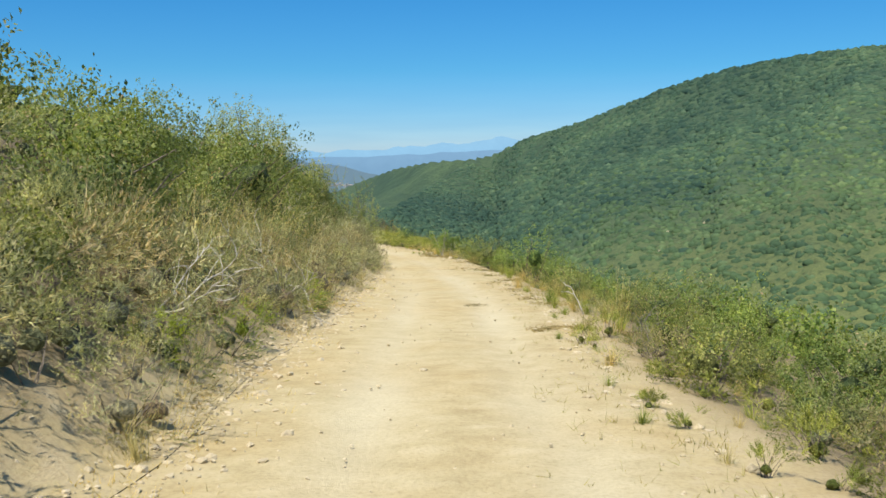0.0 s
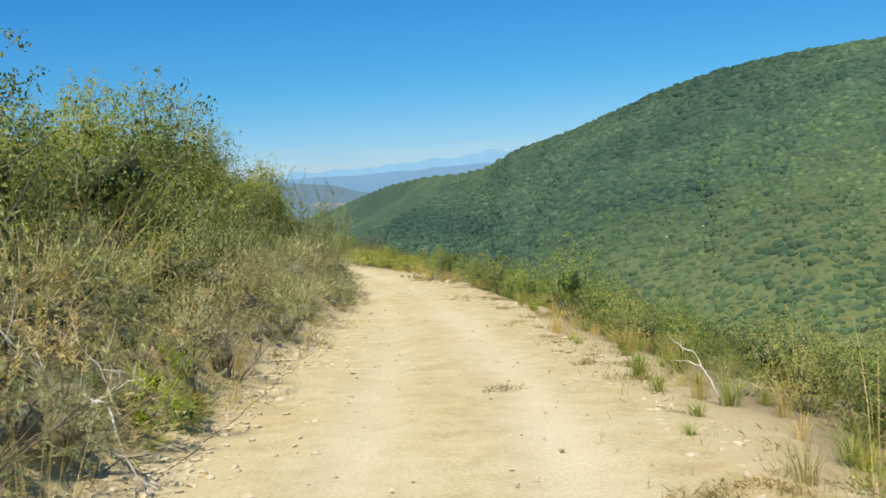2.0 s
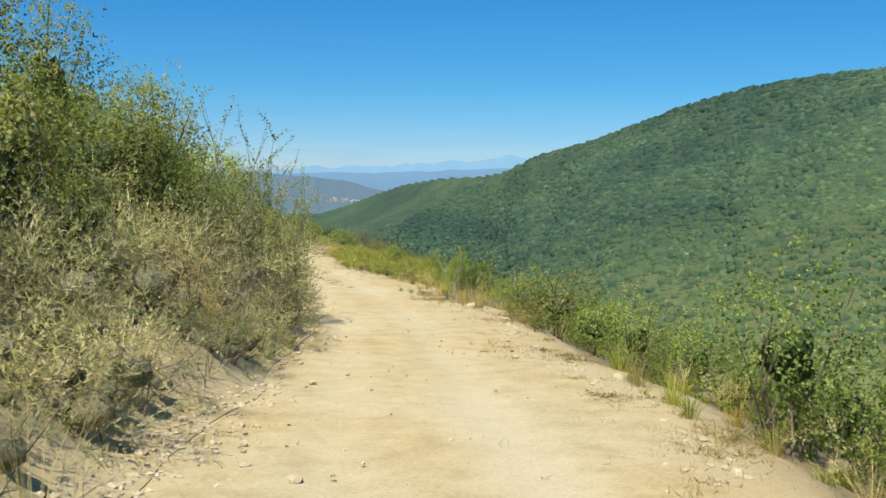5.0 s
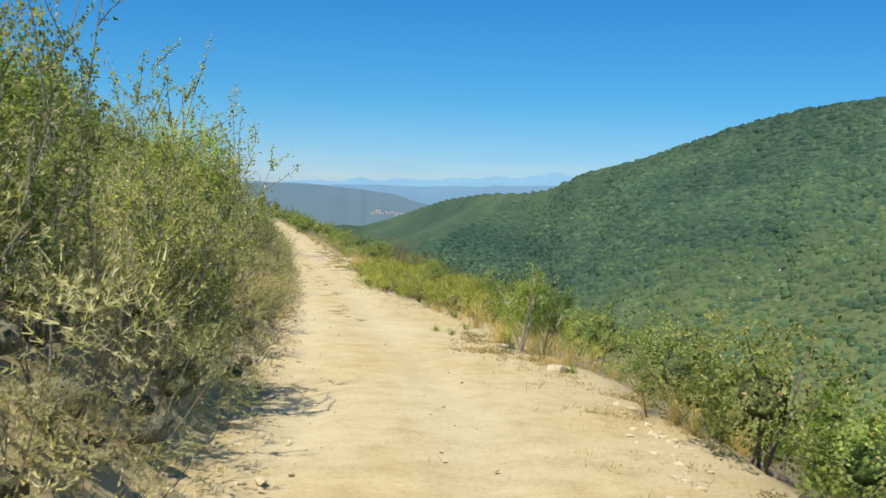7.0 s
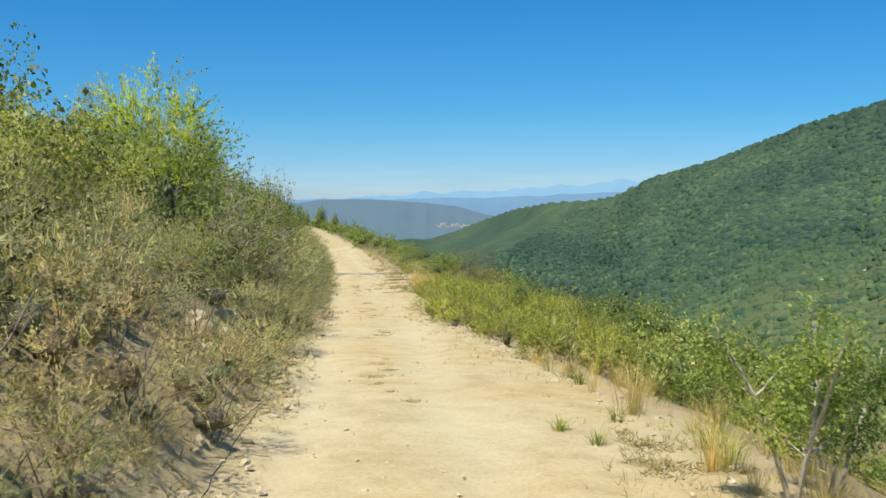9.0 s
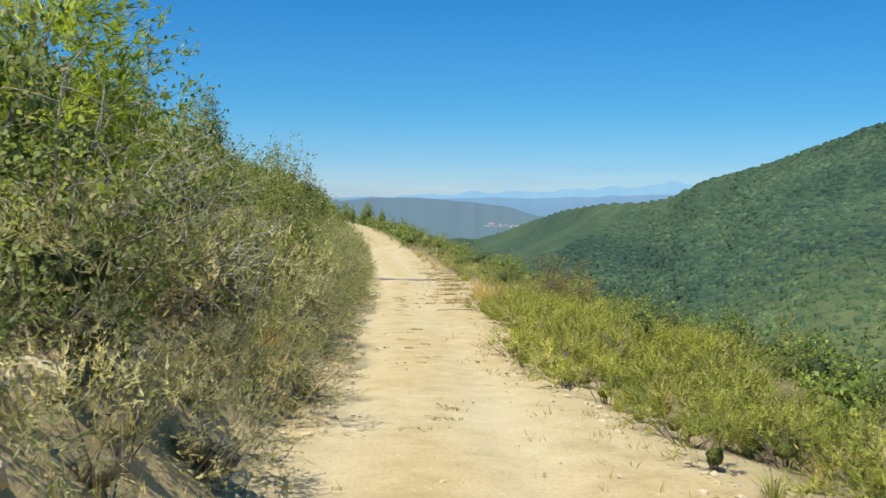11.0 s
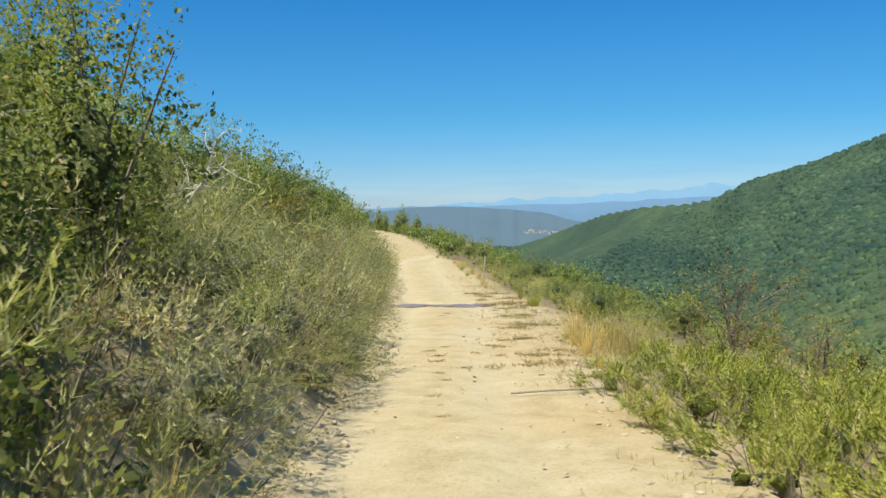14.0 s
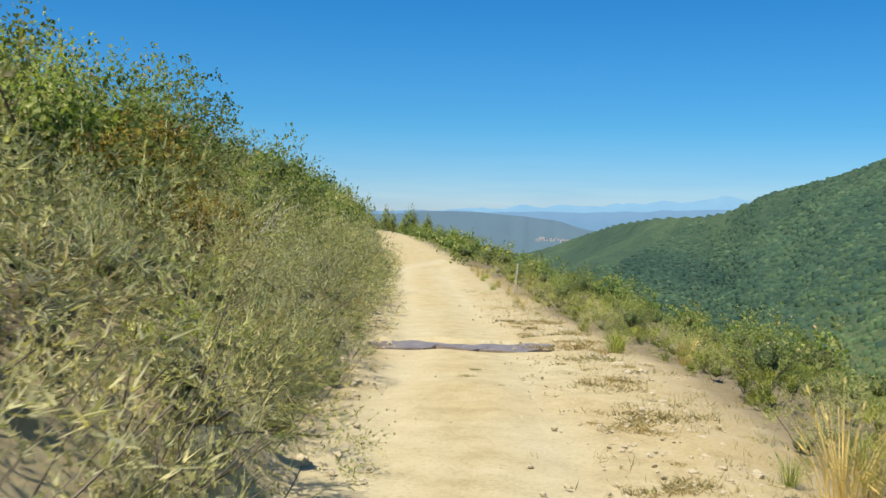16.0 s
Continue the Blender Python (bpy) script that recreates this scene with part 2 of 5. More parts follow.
BROOM_GREEN = leaf_material("olive_broom", (0.25, 0.26, 0.135), (0.355, 0.365, 0.19), (0.47, 0.475, 0.265), None, 0.33, 0.7)
BROOM_BROWN = leaf_material("withered_broom", (0.30, 0.245, 0.16), (0.39, 0.325, 0.21), (0.49, 0.415, 0.275), None, 0.25, 0.8)
YELLOW = leaf_material("yellow_leaf", (0.20, 0.25, 0.03), (0.34, 0.41, 0.055), (0.48, 0.54, 0.11))
RUST = leaf_material("rusty_leaf", (0.15, 0.135, 0.045), (0.38, 0.21, 0.05), (0.47, 0.34, 0.10))
STRAW = leaf_material("straw", (0.36, 0.275, 0.115), (0.50, 0.395, 0.185), (0.61, 0.50, 0.28), None, 0.3, 0.7)
BROOM_LIME = leaf_material("yellow_broom", (0.18, 0.205, 0.05), (0.29, 0.315, 0.08), (0.42, 0.43, 0.135), (0.52, 0.44, 0.24), 0.3, 0.7)
DRY = leaf_material("dry_weed", (0.17, 0.125, 0.06), (0.27, 0.21, 0.105), (0.40, 0.33, 0.18), (0.24, 0.28, 0.08), 0.2, 0.8)
GRASS = leaf_material("meadow_grass", (0.140, 0.187, 0.038), (0.254, 0.299, 0.063), (0.425, 0.419, 0.126), (0.735, 0.568, 0.284), 0.35, 0.6)
BARK = bark_material("grey_bark", (0.11, 0.085, 0.06), (0.24, 0.20, 0.15))
PALE_BARK = bark_material("pale_bark", (0.33, 0.29, 0.22), (0.55, 0.50, 0.41))
TWIG = bark_material("grey_twigs", (0.17, 0.15, 0.12), (0.34, 0.31, 0.26))
DEAD = bark_material("bleached_wood", (0.42, 0.38, 0.31), (0.70, 0.66, 0.58))
STONE = stone_material()
# the air's blue haze is painted into the far woodland's leaf colour
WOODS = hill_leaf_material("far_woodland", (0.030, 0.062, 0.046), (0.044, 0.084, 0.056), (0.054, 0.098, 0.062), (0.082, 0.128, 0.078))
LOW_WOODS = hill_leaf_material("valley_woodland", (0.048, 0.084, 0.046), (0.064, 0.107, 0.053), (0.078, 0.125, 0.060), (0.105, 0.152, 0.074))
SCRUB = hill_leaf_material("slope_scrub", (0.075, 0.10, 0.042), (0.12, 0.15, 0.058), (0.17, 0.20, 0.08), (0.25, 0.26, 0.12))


# ---- shape helpers ----
def hashed(ix, iy, seed):
    n = np.sin(ix * 127.1 + iy * 311.7 + seed * 74.7) * 43758.5453
    return n - np.floor(n)


def value_noise(x, y, seed=0):
    ix, iy = np.floor(x), np.floor(y)
    fx, fy = x - ix, y - iy
    fx, fy = fx * fx * (3 - 2 * fx), fy * fy * (3 - 2 * fy)
    a, b = hashed(ix, iy, seed), hashed(ix + 1, iy, seed)
    c, d = hashed(ix, iy + 1, seed), hashed(ix + 1, iy + 1, seed)
    return (a + (b - a) * fx) * (1 - fy) + (c + (d - c) * fx) * fy


def fbm(x, y, octaves=4, seed=0):
    out, amp, tot = 0, 1.0, 0.0
    for k in range(octaves):
        out = out + amp * (value_noise(x * 2 ** k, y * 2 ** k, seed + k * 13) - 0.5)
        tot += amp
        amp *= 0.5
    return out / tot * 2


def mesh_of(name, verts, faces, material, smooth=False):
    me = bpy.data.meshes.new(name)
    me.from_pydata(np.asarray(verts, float).tolist(), [], [list(map(int, f)) for f in faces] if isinstance(faces, list) else faces.tolist())
    me.materials.append(material)
    if smooth:
        me.polygons.foreach_set("use_smooth", np.ones(len(me.polygons), bool))
    me.update()
    return me


def part(name, me, parent, label=""):
    ob = new(name, me)
    ob.parent = parent
    return tagged(ob, label) if label else ob


class Heap:
    """Collects pieces of one mesh."""

    def __init__(self):
        self.v, self.f, self.n = [], [], 0

    def add(self, v, f):
        self.v.append(np.asarray(v, float))
        self.f += (np.asarray(f) + self.n).tolist()
        self.n += len(v)

    def mesh(self, name, material, smooth=False):
        return mesh_of(name, np.concatenate(self.v), self.f, material, smooth)


def unit(a):
    return a / np.maximum(np.linalg.norm(a, axis=-1, keepdims=True), 1e-9)


def tube(points, radii, sides=5):
    points = np.asarray(points, float)
    way = unit(np.gradient(points, axis=0))
    ref = np.where(np.abs(way[:, 2:3]) > 0.9, [[1.0, 0, 0]], [[0, 0, 1.0]])
    a = unit(np.cross(way, ref))
    b = np.cross(way, a)
    ang = np.arange(sides) * 2 * math.pi / sides
    ring = a[:, None] * np.cos(ang)[None, :, None] + b[:, None] * np.sin(ang)[None, :, None]
    v = (points[:, None] + ring * np.asarray(radii)[:, None, None]).reshape(-1, 3)
    f = []
    for i in range(len(points) - 1):
        for k in range(sides):
            k2 = (k + 1) % sides
            f.append((i * sides + k, i * sides + k2, i * sides + sides + k2, i * sides + sides + k))
    return v, f


def leaves(base, axis, normal, length, width, fold=0.25):
    """Rhombic leaves folded along the midrib, four corners each."""
    axis = unit(axis)
    side = unit(np.cross(axis, normal))
    up = np.cross(side, axis)
    L, Wd = length[:, None], width[:, None]
    mid = base + axis * L * 0.45 + up * Wd * fold
    v = np.stack([base, mid + side * Wd * 0.5, base + axis * L, mid - side * Wd * 0.5], 1).reshape(-1, 3)
    f = np.arange(len(base) * 4).reshape(-1, 4)
    return v, f


def slivers(base, axis, length, width, r):
    """Needle-thin three-cornered leaves."""
    axis = unit(axis)
    side = unit(np.cross(axis, r.normal(size=base.shape))) * width[:, None] / 2
    v = np.stack([base - side, base + side, base + axis * length[:, None]], 1).reshape(-1, 3)
    return v, np.arange(len(base) * 3).reshape(-1, 3)


def icosphere(level):
    bm = bmesh.new()
    bmesh.ops.create_icosphere(bm, subdivisions=level, radius=1.0)
    v = np.array([q.co[:] for q in bm.verts])
    f = np.array([[q.index for q in p.verts] for p in bm.faces])
    bm.free()
    return unit(v), f


SMALL_V, SMALL_F = icosphere(2)


def billows(dirs, bumps, wide, deep):
    """How far a crown billows out towards each direction: rounded masses with creases between them."""
    near = np.clip(dirs @ bumps.T, -1, 1)
    return 1 - deep + deep * np.exp(-(np.arccos(near.max(1)) / wide) ** 2) ** 0.7


def soft_mesh(name, v, f, material, heart, turn=0.6, core=None, core_material=None):
    """Foliage whose normals lean outwards from the heart of the plant, round a shaded core of twigs and leaves."""
    v, f = np.asarray(v, float), np.asarray(f)
    c = v[f].mean(1)
    nrm = unit(np.cross(v[f[:, 1]] - v[f[:, 0]], v[f[:, 2]] - v[f[:, 0]]))
    out = unit((c - np.asarray(heart)) * [1, 1, 1.3])
    back = (nrm * out).sum(1) < 0
    f = np.where(back[:, None], f[:, ::-1], f)
    nrm = np.where(back[:, None], -nrm, nrm)
    per_vertex = np.zeros_like(v)
    per_vertex[f.ravel()] = np.repeat(unit(nrm * (1 - turn) + out * turn), f.shape[1], 0)
    faces, n = f.tolist(), len(f)
    if core is not None:
        cv, cf = core
        faces += (cf + len(v)).tolist()
        v = np.concatenate([v, cv])
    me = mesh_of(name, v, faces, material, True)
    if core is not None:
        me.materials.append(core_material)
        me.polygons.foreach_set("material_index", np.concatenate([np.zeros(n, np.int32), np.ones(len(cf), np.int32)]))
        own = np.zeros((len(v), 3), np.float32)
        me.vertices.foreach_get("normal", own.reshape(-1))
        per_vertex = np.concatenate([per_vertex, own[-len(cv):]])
    me.normals_split_custom_set_from_vertices(per_vertex.tolist())
    return me


def wander(start, way, length, steps, bend, r, lift=0.0):
    pts, p, d = [np.array(start, float)], np.array(start, float), unit(np.array(way, float))
    for _ in range(steps):
        d = unit(d + r.normal(0, bend, 3) + np.array([0, 0, lift]))
        p = p + d * length / steps
        pts.append(p)
    return np.array(pts)


# ---- plants ----
def stems_mesh(name, paths, bark, sides=4):
    """Stems forking from one root."""
    v, f = [np.array([[0, 0, -0.14]])], []
    n = 1
    for pts, radii in paths:
        tv, tf = tube(pts, radii, sides)
        v.append(tv)
        f += [tuple(i + n for i in q) for q in tf] + [(0, n + k, n + (k + 1) % sides) for k in range(sides)]
        n += len(tv)
    return mesh_of(name, np.concatenate(v), f, bark)


def bush_meshes(seed, width, height, masses, count, leaf, leaf_mat, bark, deep=0.50, low=-0.7, stems=7, ball=(SMALL_V, SMALL_F), fill=420, thick=1.0):
    """A scrub bush: stems fanning from the root and billowing masses of small leaves with shaded creases."""
    r = np.random.default_rng(seed)
    stem = []
    bumps = unit(r.normal(size=(masses, 3)) + [0, 0, 0.25])
    wide = 1.6 / math.sqrt(masses)
    half = np.array([width * 0.56, width * 0.56, height * 0.60])
    mid = np.array([0, 0, height * 0.44])
    uneven = 1 + 0.16 * np.sin(r.uniform(0, 6) + 2 * np.arctan2(bumps[:, 1], bumps[:, 0]))

    def crown(d):
        k = (d @ bumps.T).argmax(1)
        return (billows(d, bumps, wide, deep) * uneven[k])[:, None] * d * half + mid

    cv = crown(ball[0])
    cv = mid + (cv - mid) * 0.28 + r.normal(0, 0.015 * width, cv.shape)
    # leaves gather in sprays at the twig ends
    sprays = max(count // 10, 8)
    d = unit(r.normal(size=(sprays * 2, 3)) + [0, 0, 0.12])
    d = d[d[:, 2] > low][:sprays]
    tips = mid + (crown(d) - mid) * (0.66 + 0.34 * r.random(len(d)) ** 0.45)[:, None]
    way = unit(d * 0.7 + [0, 0, 0.3] + r.normal(0, 0.4, d.shape))
    k = np.repeat(np.arange(len(d)), count // len(d))
    n = len(k)
    reach = leaf * 2.9
    base = tips[k] + way[k] * (r.uniform(-0.75, 0.45, n) * reach)[:, None] + r.normal(0, 0.24 * reach, (n, 3))
    base[:, 2] = np.maximum(base[:, 2], 0.03)
    out = way[k] * 0.7 + r.normal(0, 0.6, (n, 3))
    nrm = unit(d[k] * 0.6 + [0, 0, 0.6] + r.normal(0, 0.4, (n, 3)))
    L = leaf * r.uniform(0.6, 1.4, n)
    v, f = leaves(base, out, nrm, L, L * r.uniform(0.5, 0.8, n))
    # leafy twigs deeper in, too close to be told apart
    d = unit(r.normal(size=(fill, 3)) + [0, 0, 0.1])
    inner = mid + (crown(d) - mid) * r.uniform(0.45, 0.88, fill)[:, None]
    inner[:, 2] = np.maximum(inner[:, 2], 0.06)
    L = leaf * r.uniform(0.9, 1.5, fill) * thick
    v2, f2 = leaves(inner, r.normal(0, 1, (fill, 3)), unit(d + r.normal(0, 0.5, (fill, 3))), L, L * 0.7)
    v, f = np.concatenate([v, v2]), np.concatenate([f, f2 + len(v)])
    for k in range(stems):
        c = base[r.integers(n)] * [0.95, 0.95, 0.98]
        a = np.array([r.normal(0, 0.05 * width), r.normal(0, 0.05 * width), -0.12])
        m = (a + c) / 2 + r.normal(0, 0.08 * width, 3)
        w = 0.012 * (width + height) / 2
        stem.append((np.array([a, a * 0.5 + m * 0.5, m, m * 0.4 + c * 0.6, c]), np.linspace(w, w * 0.2, 5)))
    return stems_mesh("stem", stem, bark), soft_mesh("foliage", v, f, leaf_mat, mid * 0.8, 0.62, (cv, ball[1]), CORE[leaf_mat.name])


def broom_meshes(seed, width, height, masses, plumes, mat, bark, barbs=4, fine=0.0052, barb=0.058, upright=0.35, spine=5):
    """A feathery broom-like shrub: rounded cushions of plumes, each a bent spine set with fine needles, over a shaded core."""
    r = np.random.default_rng(seed)
    stem = []
    bumps = unit(r.normal(size=(masses, 3)) * [1, 1, 0.7] + [0, 0, 0.35])
    half = np.array([width * 0.6, width * 0.6, height * 0.78])
    mid = np.array([0, 0, height * 0.28])
    uneven = r.uniform(0.74, 1.16, masses)
    # each cushion is a fan of plumes round a heart of its own
    n = plumes
    size = 0.34 * (width + height) / 2 * r.uniform(0.75, 1.2, masses)
    hearts = mid + bumps * half * (0.52 * uneven)[:, None]
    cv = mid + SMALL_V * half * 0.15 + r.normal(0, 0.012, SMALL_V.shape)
    k = r.choice(masses, n, p=size ** 2 / (size ** 2).sum())
    way = unit(bumps[k] * 0.75 + [0, 0, upright * 0.8] + unit(r.normal(size=(n, 3))) * 0.95)
    long = size[k] * r.uniform(0.8, 1.12, n)
    tip = hearts[k] + way * long[:, None]
    long = long * r.uniform(0.55, 0.8, n)
    way = unit(way + r.normal(0, 0.14, (n, 3)))
    sag = r.normal(0, 0.10, (n, 3)) - [0, 0, 0.05]
    u = np.linspace(0, 1, spine)
    # spines, bent outwards
    back = (1 - u)[None, :, None]
    P = tip[:, None] - way[:, None] * long[:, None, None] * back + sag[:, None] * (back * (1 - back)) * long[:, None, None] * 3
    P[:, :, 2] = np.maximum(P[:, :, 2], 0.02)
    axis = unit(np.gradient(P, axis=1))
    # needles standing off the spine, shorter towards the tip
    q = unit(np.cross(axis[:, :, None], r.normal(size=(n, spine, barbs, 3))))
    lead = unit(axis[:, :, None] * r.uniform(0.6, 1.0, (n, spine, barbs, 1)) + q * r.uniform(0.45, 0.85, (n, spine, barbs, 1)))
    reach = barb * (1.15 - 0.75 * u)[None, :, None, None] * r.uniform(0.6, 1.4, (n, spine, barbs, 1))
    root = np.broadcast_to(P[:, :, None], q.shape)
    end = root + lead * reach
    end[..., 2] = np.maximum(end[..., 2], 0.01)
    broad = np.cross(q, axis[:, :, None]) * fine * r.uniform(0.8, 1.5, (n, spine, barbs, 1)) + axis[:, :, None] * fine * 0.5
    side = root + broad
    # one mesh island per plume: spine corners first, then two corners a needle
    per = spine + spine * barbs * 2
    v = np.concatenate([P, np.stack([side, end], 3).reshape(n, -1, 3)], 1).reshape(-1, 3)
    i = np.repeat(np.arange(spine), barbs)
    j = spine + 2 * np.arange(spine * barbs)
    f = [np.stack([i, j, j + 1], 1), np.stack([np.arange(spine - 1), np.arange(1, spine), spine + 2 * barbs * np.arange(spine - 1)], 1)]
    f = np.concatenate(f)
    heart = np.repeat(hearts[k] * 0.8 + mid * 0.1, len(f), 0)
    f = (f[None] + (np.arange(n) * per)[:, None, None]).reshape(-1, 3)
    for q in range(7):
        c = tip[r.integers(n)] * 0.9
        pts = np.array([[r.normal(0, 0.03), r.normal(0, 0.03), -0.08], c * 0.5 + r.normal(0, 0.03, 3), c])
        stem.append((pts, [0.009, 0.005, 0.002]))
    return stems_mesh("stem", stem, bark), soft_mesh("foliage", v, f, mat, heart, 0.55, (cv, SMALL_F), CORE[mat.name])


def tuft_mesh(seed, blades, height, spread, mat, heads=0.0, droop=0.5, width=0.009):
    """A tussock of arching blades, some with seed heads."""
    r = np.random.default_rng(seed)
    h = Heap()
    for k in range(blades):
        th = r.uniform(0, 2 * math.pi)
        out = np.array([math.cos(th), math.sin(th), 0])
        root = out * r.uniform(0, spread * 0.35)
        top = height * r.uniform(0.55, 1.1)
        lean = r.uniform(0.1, 1.0) * spread
        side = np.array([-out[1], out[0], 0]) * width * r.uniform(0.6, 1.3)
        u = np.array([0, 0.4, 0.75, 1.0])
        c = root + out * (lean * u ** 1.8)[:, None] + np.array([0, 0, 1]) * (top * (u - droop * 0.25 * u ** 3))[:, None]
        wv = np.array([1, 0.85, 0.55])[:, None]
        v = np.concatenate([c[:3] - side * wv, c[:3] + side * wv, c[3:]])
        f = [(0, 1, 4, 3), (1, 2, 5, 4)]
        hh = [(2, 6, 5)]
        h.v.append(v)
        h.f += [[i + h.n for i in q] for q in f + hh]
        h.n += 7
        if r.random() < heads:
            d = unit(c[3] - c[2])
            v2, f2 = leaves(c[3][None] - d * 0.02, d[None], r.normal(size=(1, 3)), np.array([0.075]), np.array([0.012]), 0.4)
            h.add(v2, f2)
    return h.mesh("tussock", mat)


def mat_mesh(seed, blades, reach, height, mat):
    """A flat mat of small withered stems over a ragged patch."""
    r = np.random.default_rng(seed)
    a = r.uniform(0, 2 * math.pi, blades)
    q = reach * np.sqrt(r.random(blades)) * (1 + 0.35 * np.sin(a * 3 + seed) + 0.2 * np.sin(a * 7))
    root = np.stack([np.cos(a) * q, np.sin(a) * q * 0.7, np.zeros(blades)], 1)
    way = r.normal(0, 0.8, (blades, 3)) * [1, 1, 0] + [0, 0, 0.55]
    v, f = slivers(root, way, height * r.uniform(0.5, 1.5, blades), r.uniform(0.004, 0.009, blades), r)
    return mesh_of("tussock", v, f, mat)


def young_tree(name, seed, height, crown_w, trunks, leaf, clumps, per, mat, bark, label, bare=0.4):
    """A slender young tree: thin trunks with side branches and a loose crown."""
    r = np.random.default_rng(seed)
    root = tagged(new(name), label, "tree")
    crown, tips = Heap(), []
    for k in range(trunks):
        lean = np.array([r.normal(0, 0.13), r.normal(0, 0.13), 1.0])
        pts = wander((r.normal(0, 0.05), r.normal(0, 0.05), -0.1), lean, height * r.uniform(0.8, 0.98), 8, 0.07, r)
        v, f = tube(pts, np.linspace(0.022, 0.006, 9) * height / 1.6, 5)
        trunk = part("trunk", mesh_of("trunk", v, f, bark), root)
        for j in range(9):
            s = r.uniform(bare, 0.97)
            p = pts[int(s * 8)]
            th = r.uniform(0, 2 * math.pi)
            br = wander(p, (math.cos(th), math.sin(th), r.uniform(0.2, 0.9)), crown_w / 2 * r.uniform(0.5, 1.0) * (1.25 - s * 0.6), 4, 0.16, r, 0.05)
            v, f = tube(br, np.linspace(0.008, 0.002, 5) * height / 1.6, 4)
            part("branch", mesh_of("branch", v, f, bark), trunk)
            tips += [br[2], br[3], br[4]]
        tips.append(pts[-1])
    tips = np.array(tips)
    pick = tips[r.integers(0, len(tips), clumps)] + r.normal(0, 0.04 * crown_w, (clumps, 3))
    ci = np.repeat(np.arange(clumps), per)
    n = len(ci)
    off = unit(r.normal(size=(n, 3))) * (r.random(n) ** 0.5)[:, None] * crown_w * 0.10
    L = leaf * r.uniform(0.7, 1.3, n)
    crown.add(*leaves(pick[ci] + off, off + r.normal(0, 0.05, (n, 3)), r.normal(0, 0.5, (n, 3)) + [0, 0, 0.8], L, L * 0.6))
    part("crown", crown.mesh("crown", mat), root)
    return root


def wand_meshes(seed, height, wands, leaf, per, mat, bark, lean=0.3):
    """A tall thin shrub of upright wands set with sparse small leaves."""
    r = np.random.default_rng(seed)
    wood, crown = Heap(), Heap()
    for k in range(wands):
        th = r.uniform(0, 2 * math.pi)
        way = (math.cos(th) * lean * r.random(), math.sin(th) * lean * r.random(), 1)
        hh = height * r.uniform(0.5, 1.05)
        pts = wander((r.normal(0, 0.16), r.normal(0, 0.16), -0.1), way, hh, 8, 0.07, r, 0.02)
        wood.add(*tube(pts, np.linspace(0.010, 0.0022, 9), 4))
        twigs = [pts[3:]]
        for j in range(10):
            p = pts[r.integers(2, 9)]
            a = r.uniform(0, 2 * math.pi)
            tw = wander(p, (math.cos(a), math.sin(a), 0.8), r.uniform(0.15, 0.55), 4, 0.12, r, 0.08)
            wood.add(*tube(tw, np.linspace(0.005, 0.0015, 5), 3))
            twigs.append(tw)
        for tw in twigs:
            m = int(per * (len(tw) / 6))
            s = r.uniform(0, len(tw) - 1, m)
            b = np.stack([np.interp(s, np.arange(len(tw)), tw[:, i]) for i in range(3)], 1) + r.normal(0, 0.018, (m, 3))
            L = leaf * r.uniform(0.6, 1.3, m)
            crown.add(*leaves(b, r.normal(0, 1, (m, 3)) + [0, 0, 0.3], r.normal(0, 0.5, (m, 3)) + [0, 0, 0.7], L, L * 0.65))
    return wood.mesh("stem", bark), crown.mesh("foliage", mat)


def bare_mesh(seed, length, arms, twigs, thick, way=(0.2, -0.3, 0.8), bend=0.22, wood=None):
    """Bleached dead branches, forking into crooked twigs."""
    r = np.random.default_rng(seed)
    h = Heap()
    for k in range(arms):
        pts = wander((r.normal(0, 0.05), r.normal(0, 0.05), -0.1), np.array(way) + r.normal(0, 0.35, 3), length * r.uniform(0.6, 1.0), 9, bend, r)
        h.add(*tube(pts, np.linspace(thick, thick * 0.2, 10), 5))
        for j in range(twigs):
            i = r.integers(2, 10)
            tw = wander(pts[i], unit(pts[i] - pts[i - 1]) + r.normal(0, 0.7, 3), length * r.uniform(0.15, 0.45), 5, 0.28, r)
            h.add(*tube(tw, np.linspace(thick * 0.4, thick * 0.1, 6), 4))
            for q in range(2):
                t2 = wander(tw[r.integers(2, 6)], r.normal(0, 1, 3), length * r.uniform(0.06, 0.18), 3, 0.3, r)
                h.add(*tube(t2, np.linspace(thick * 0.18, thick * 0.06, 4), 3))
    return h.mesh("dead_branch", wood or DEAD)


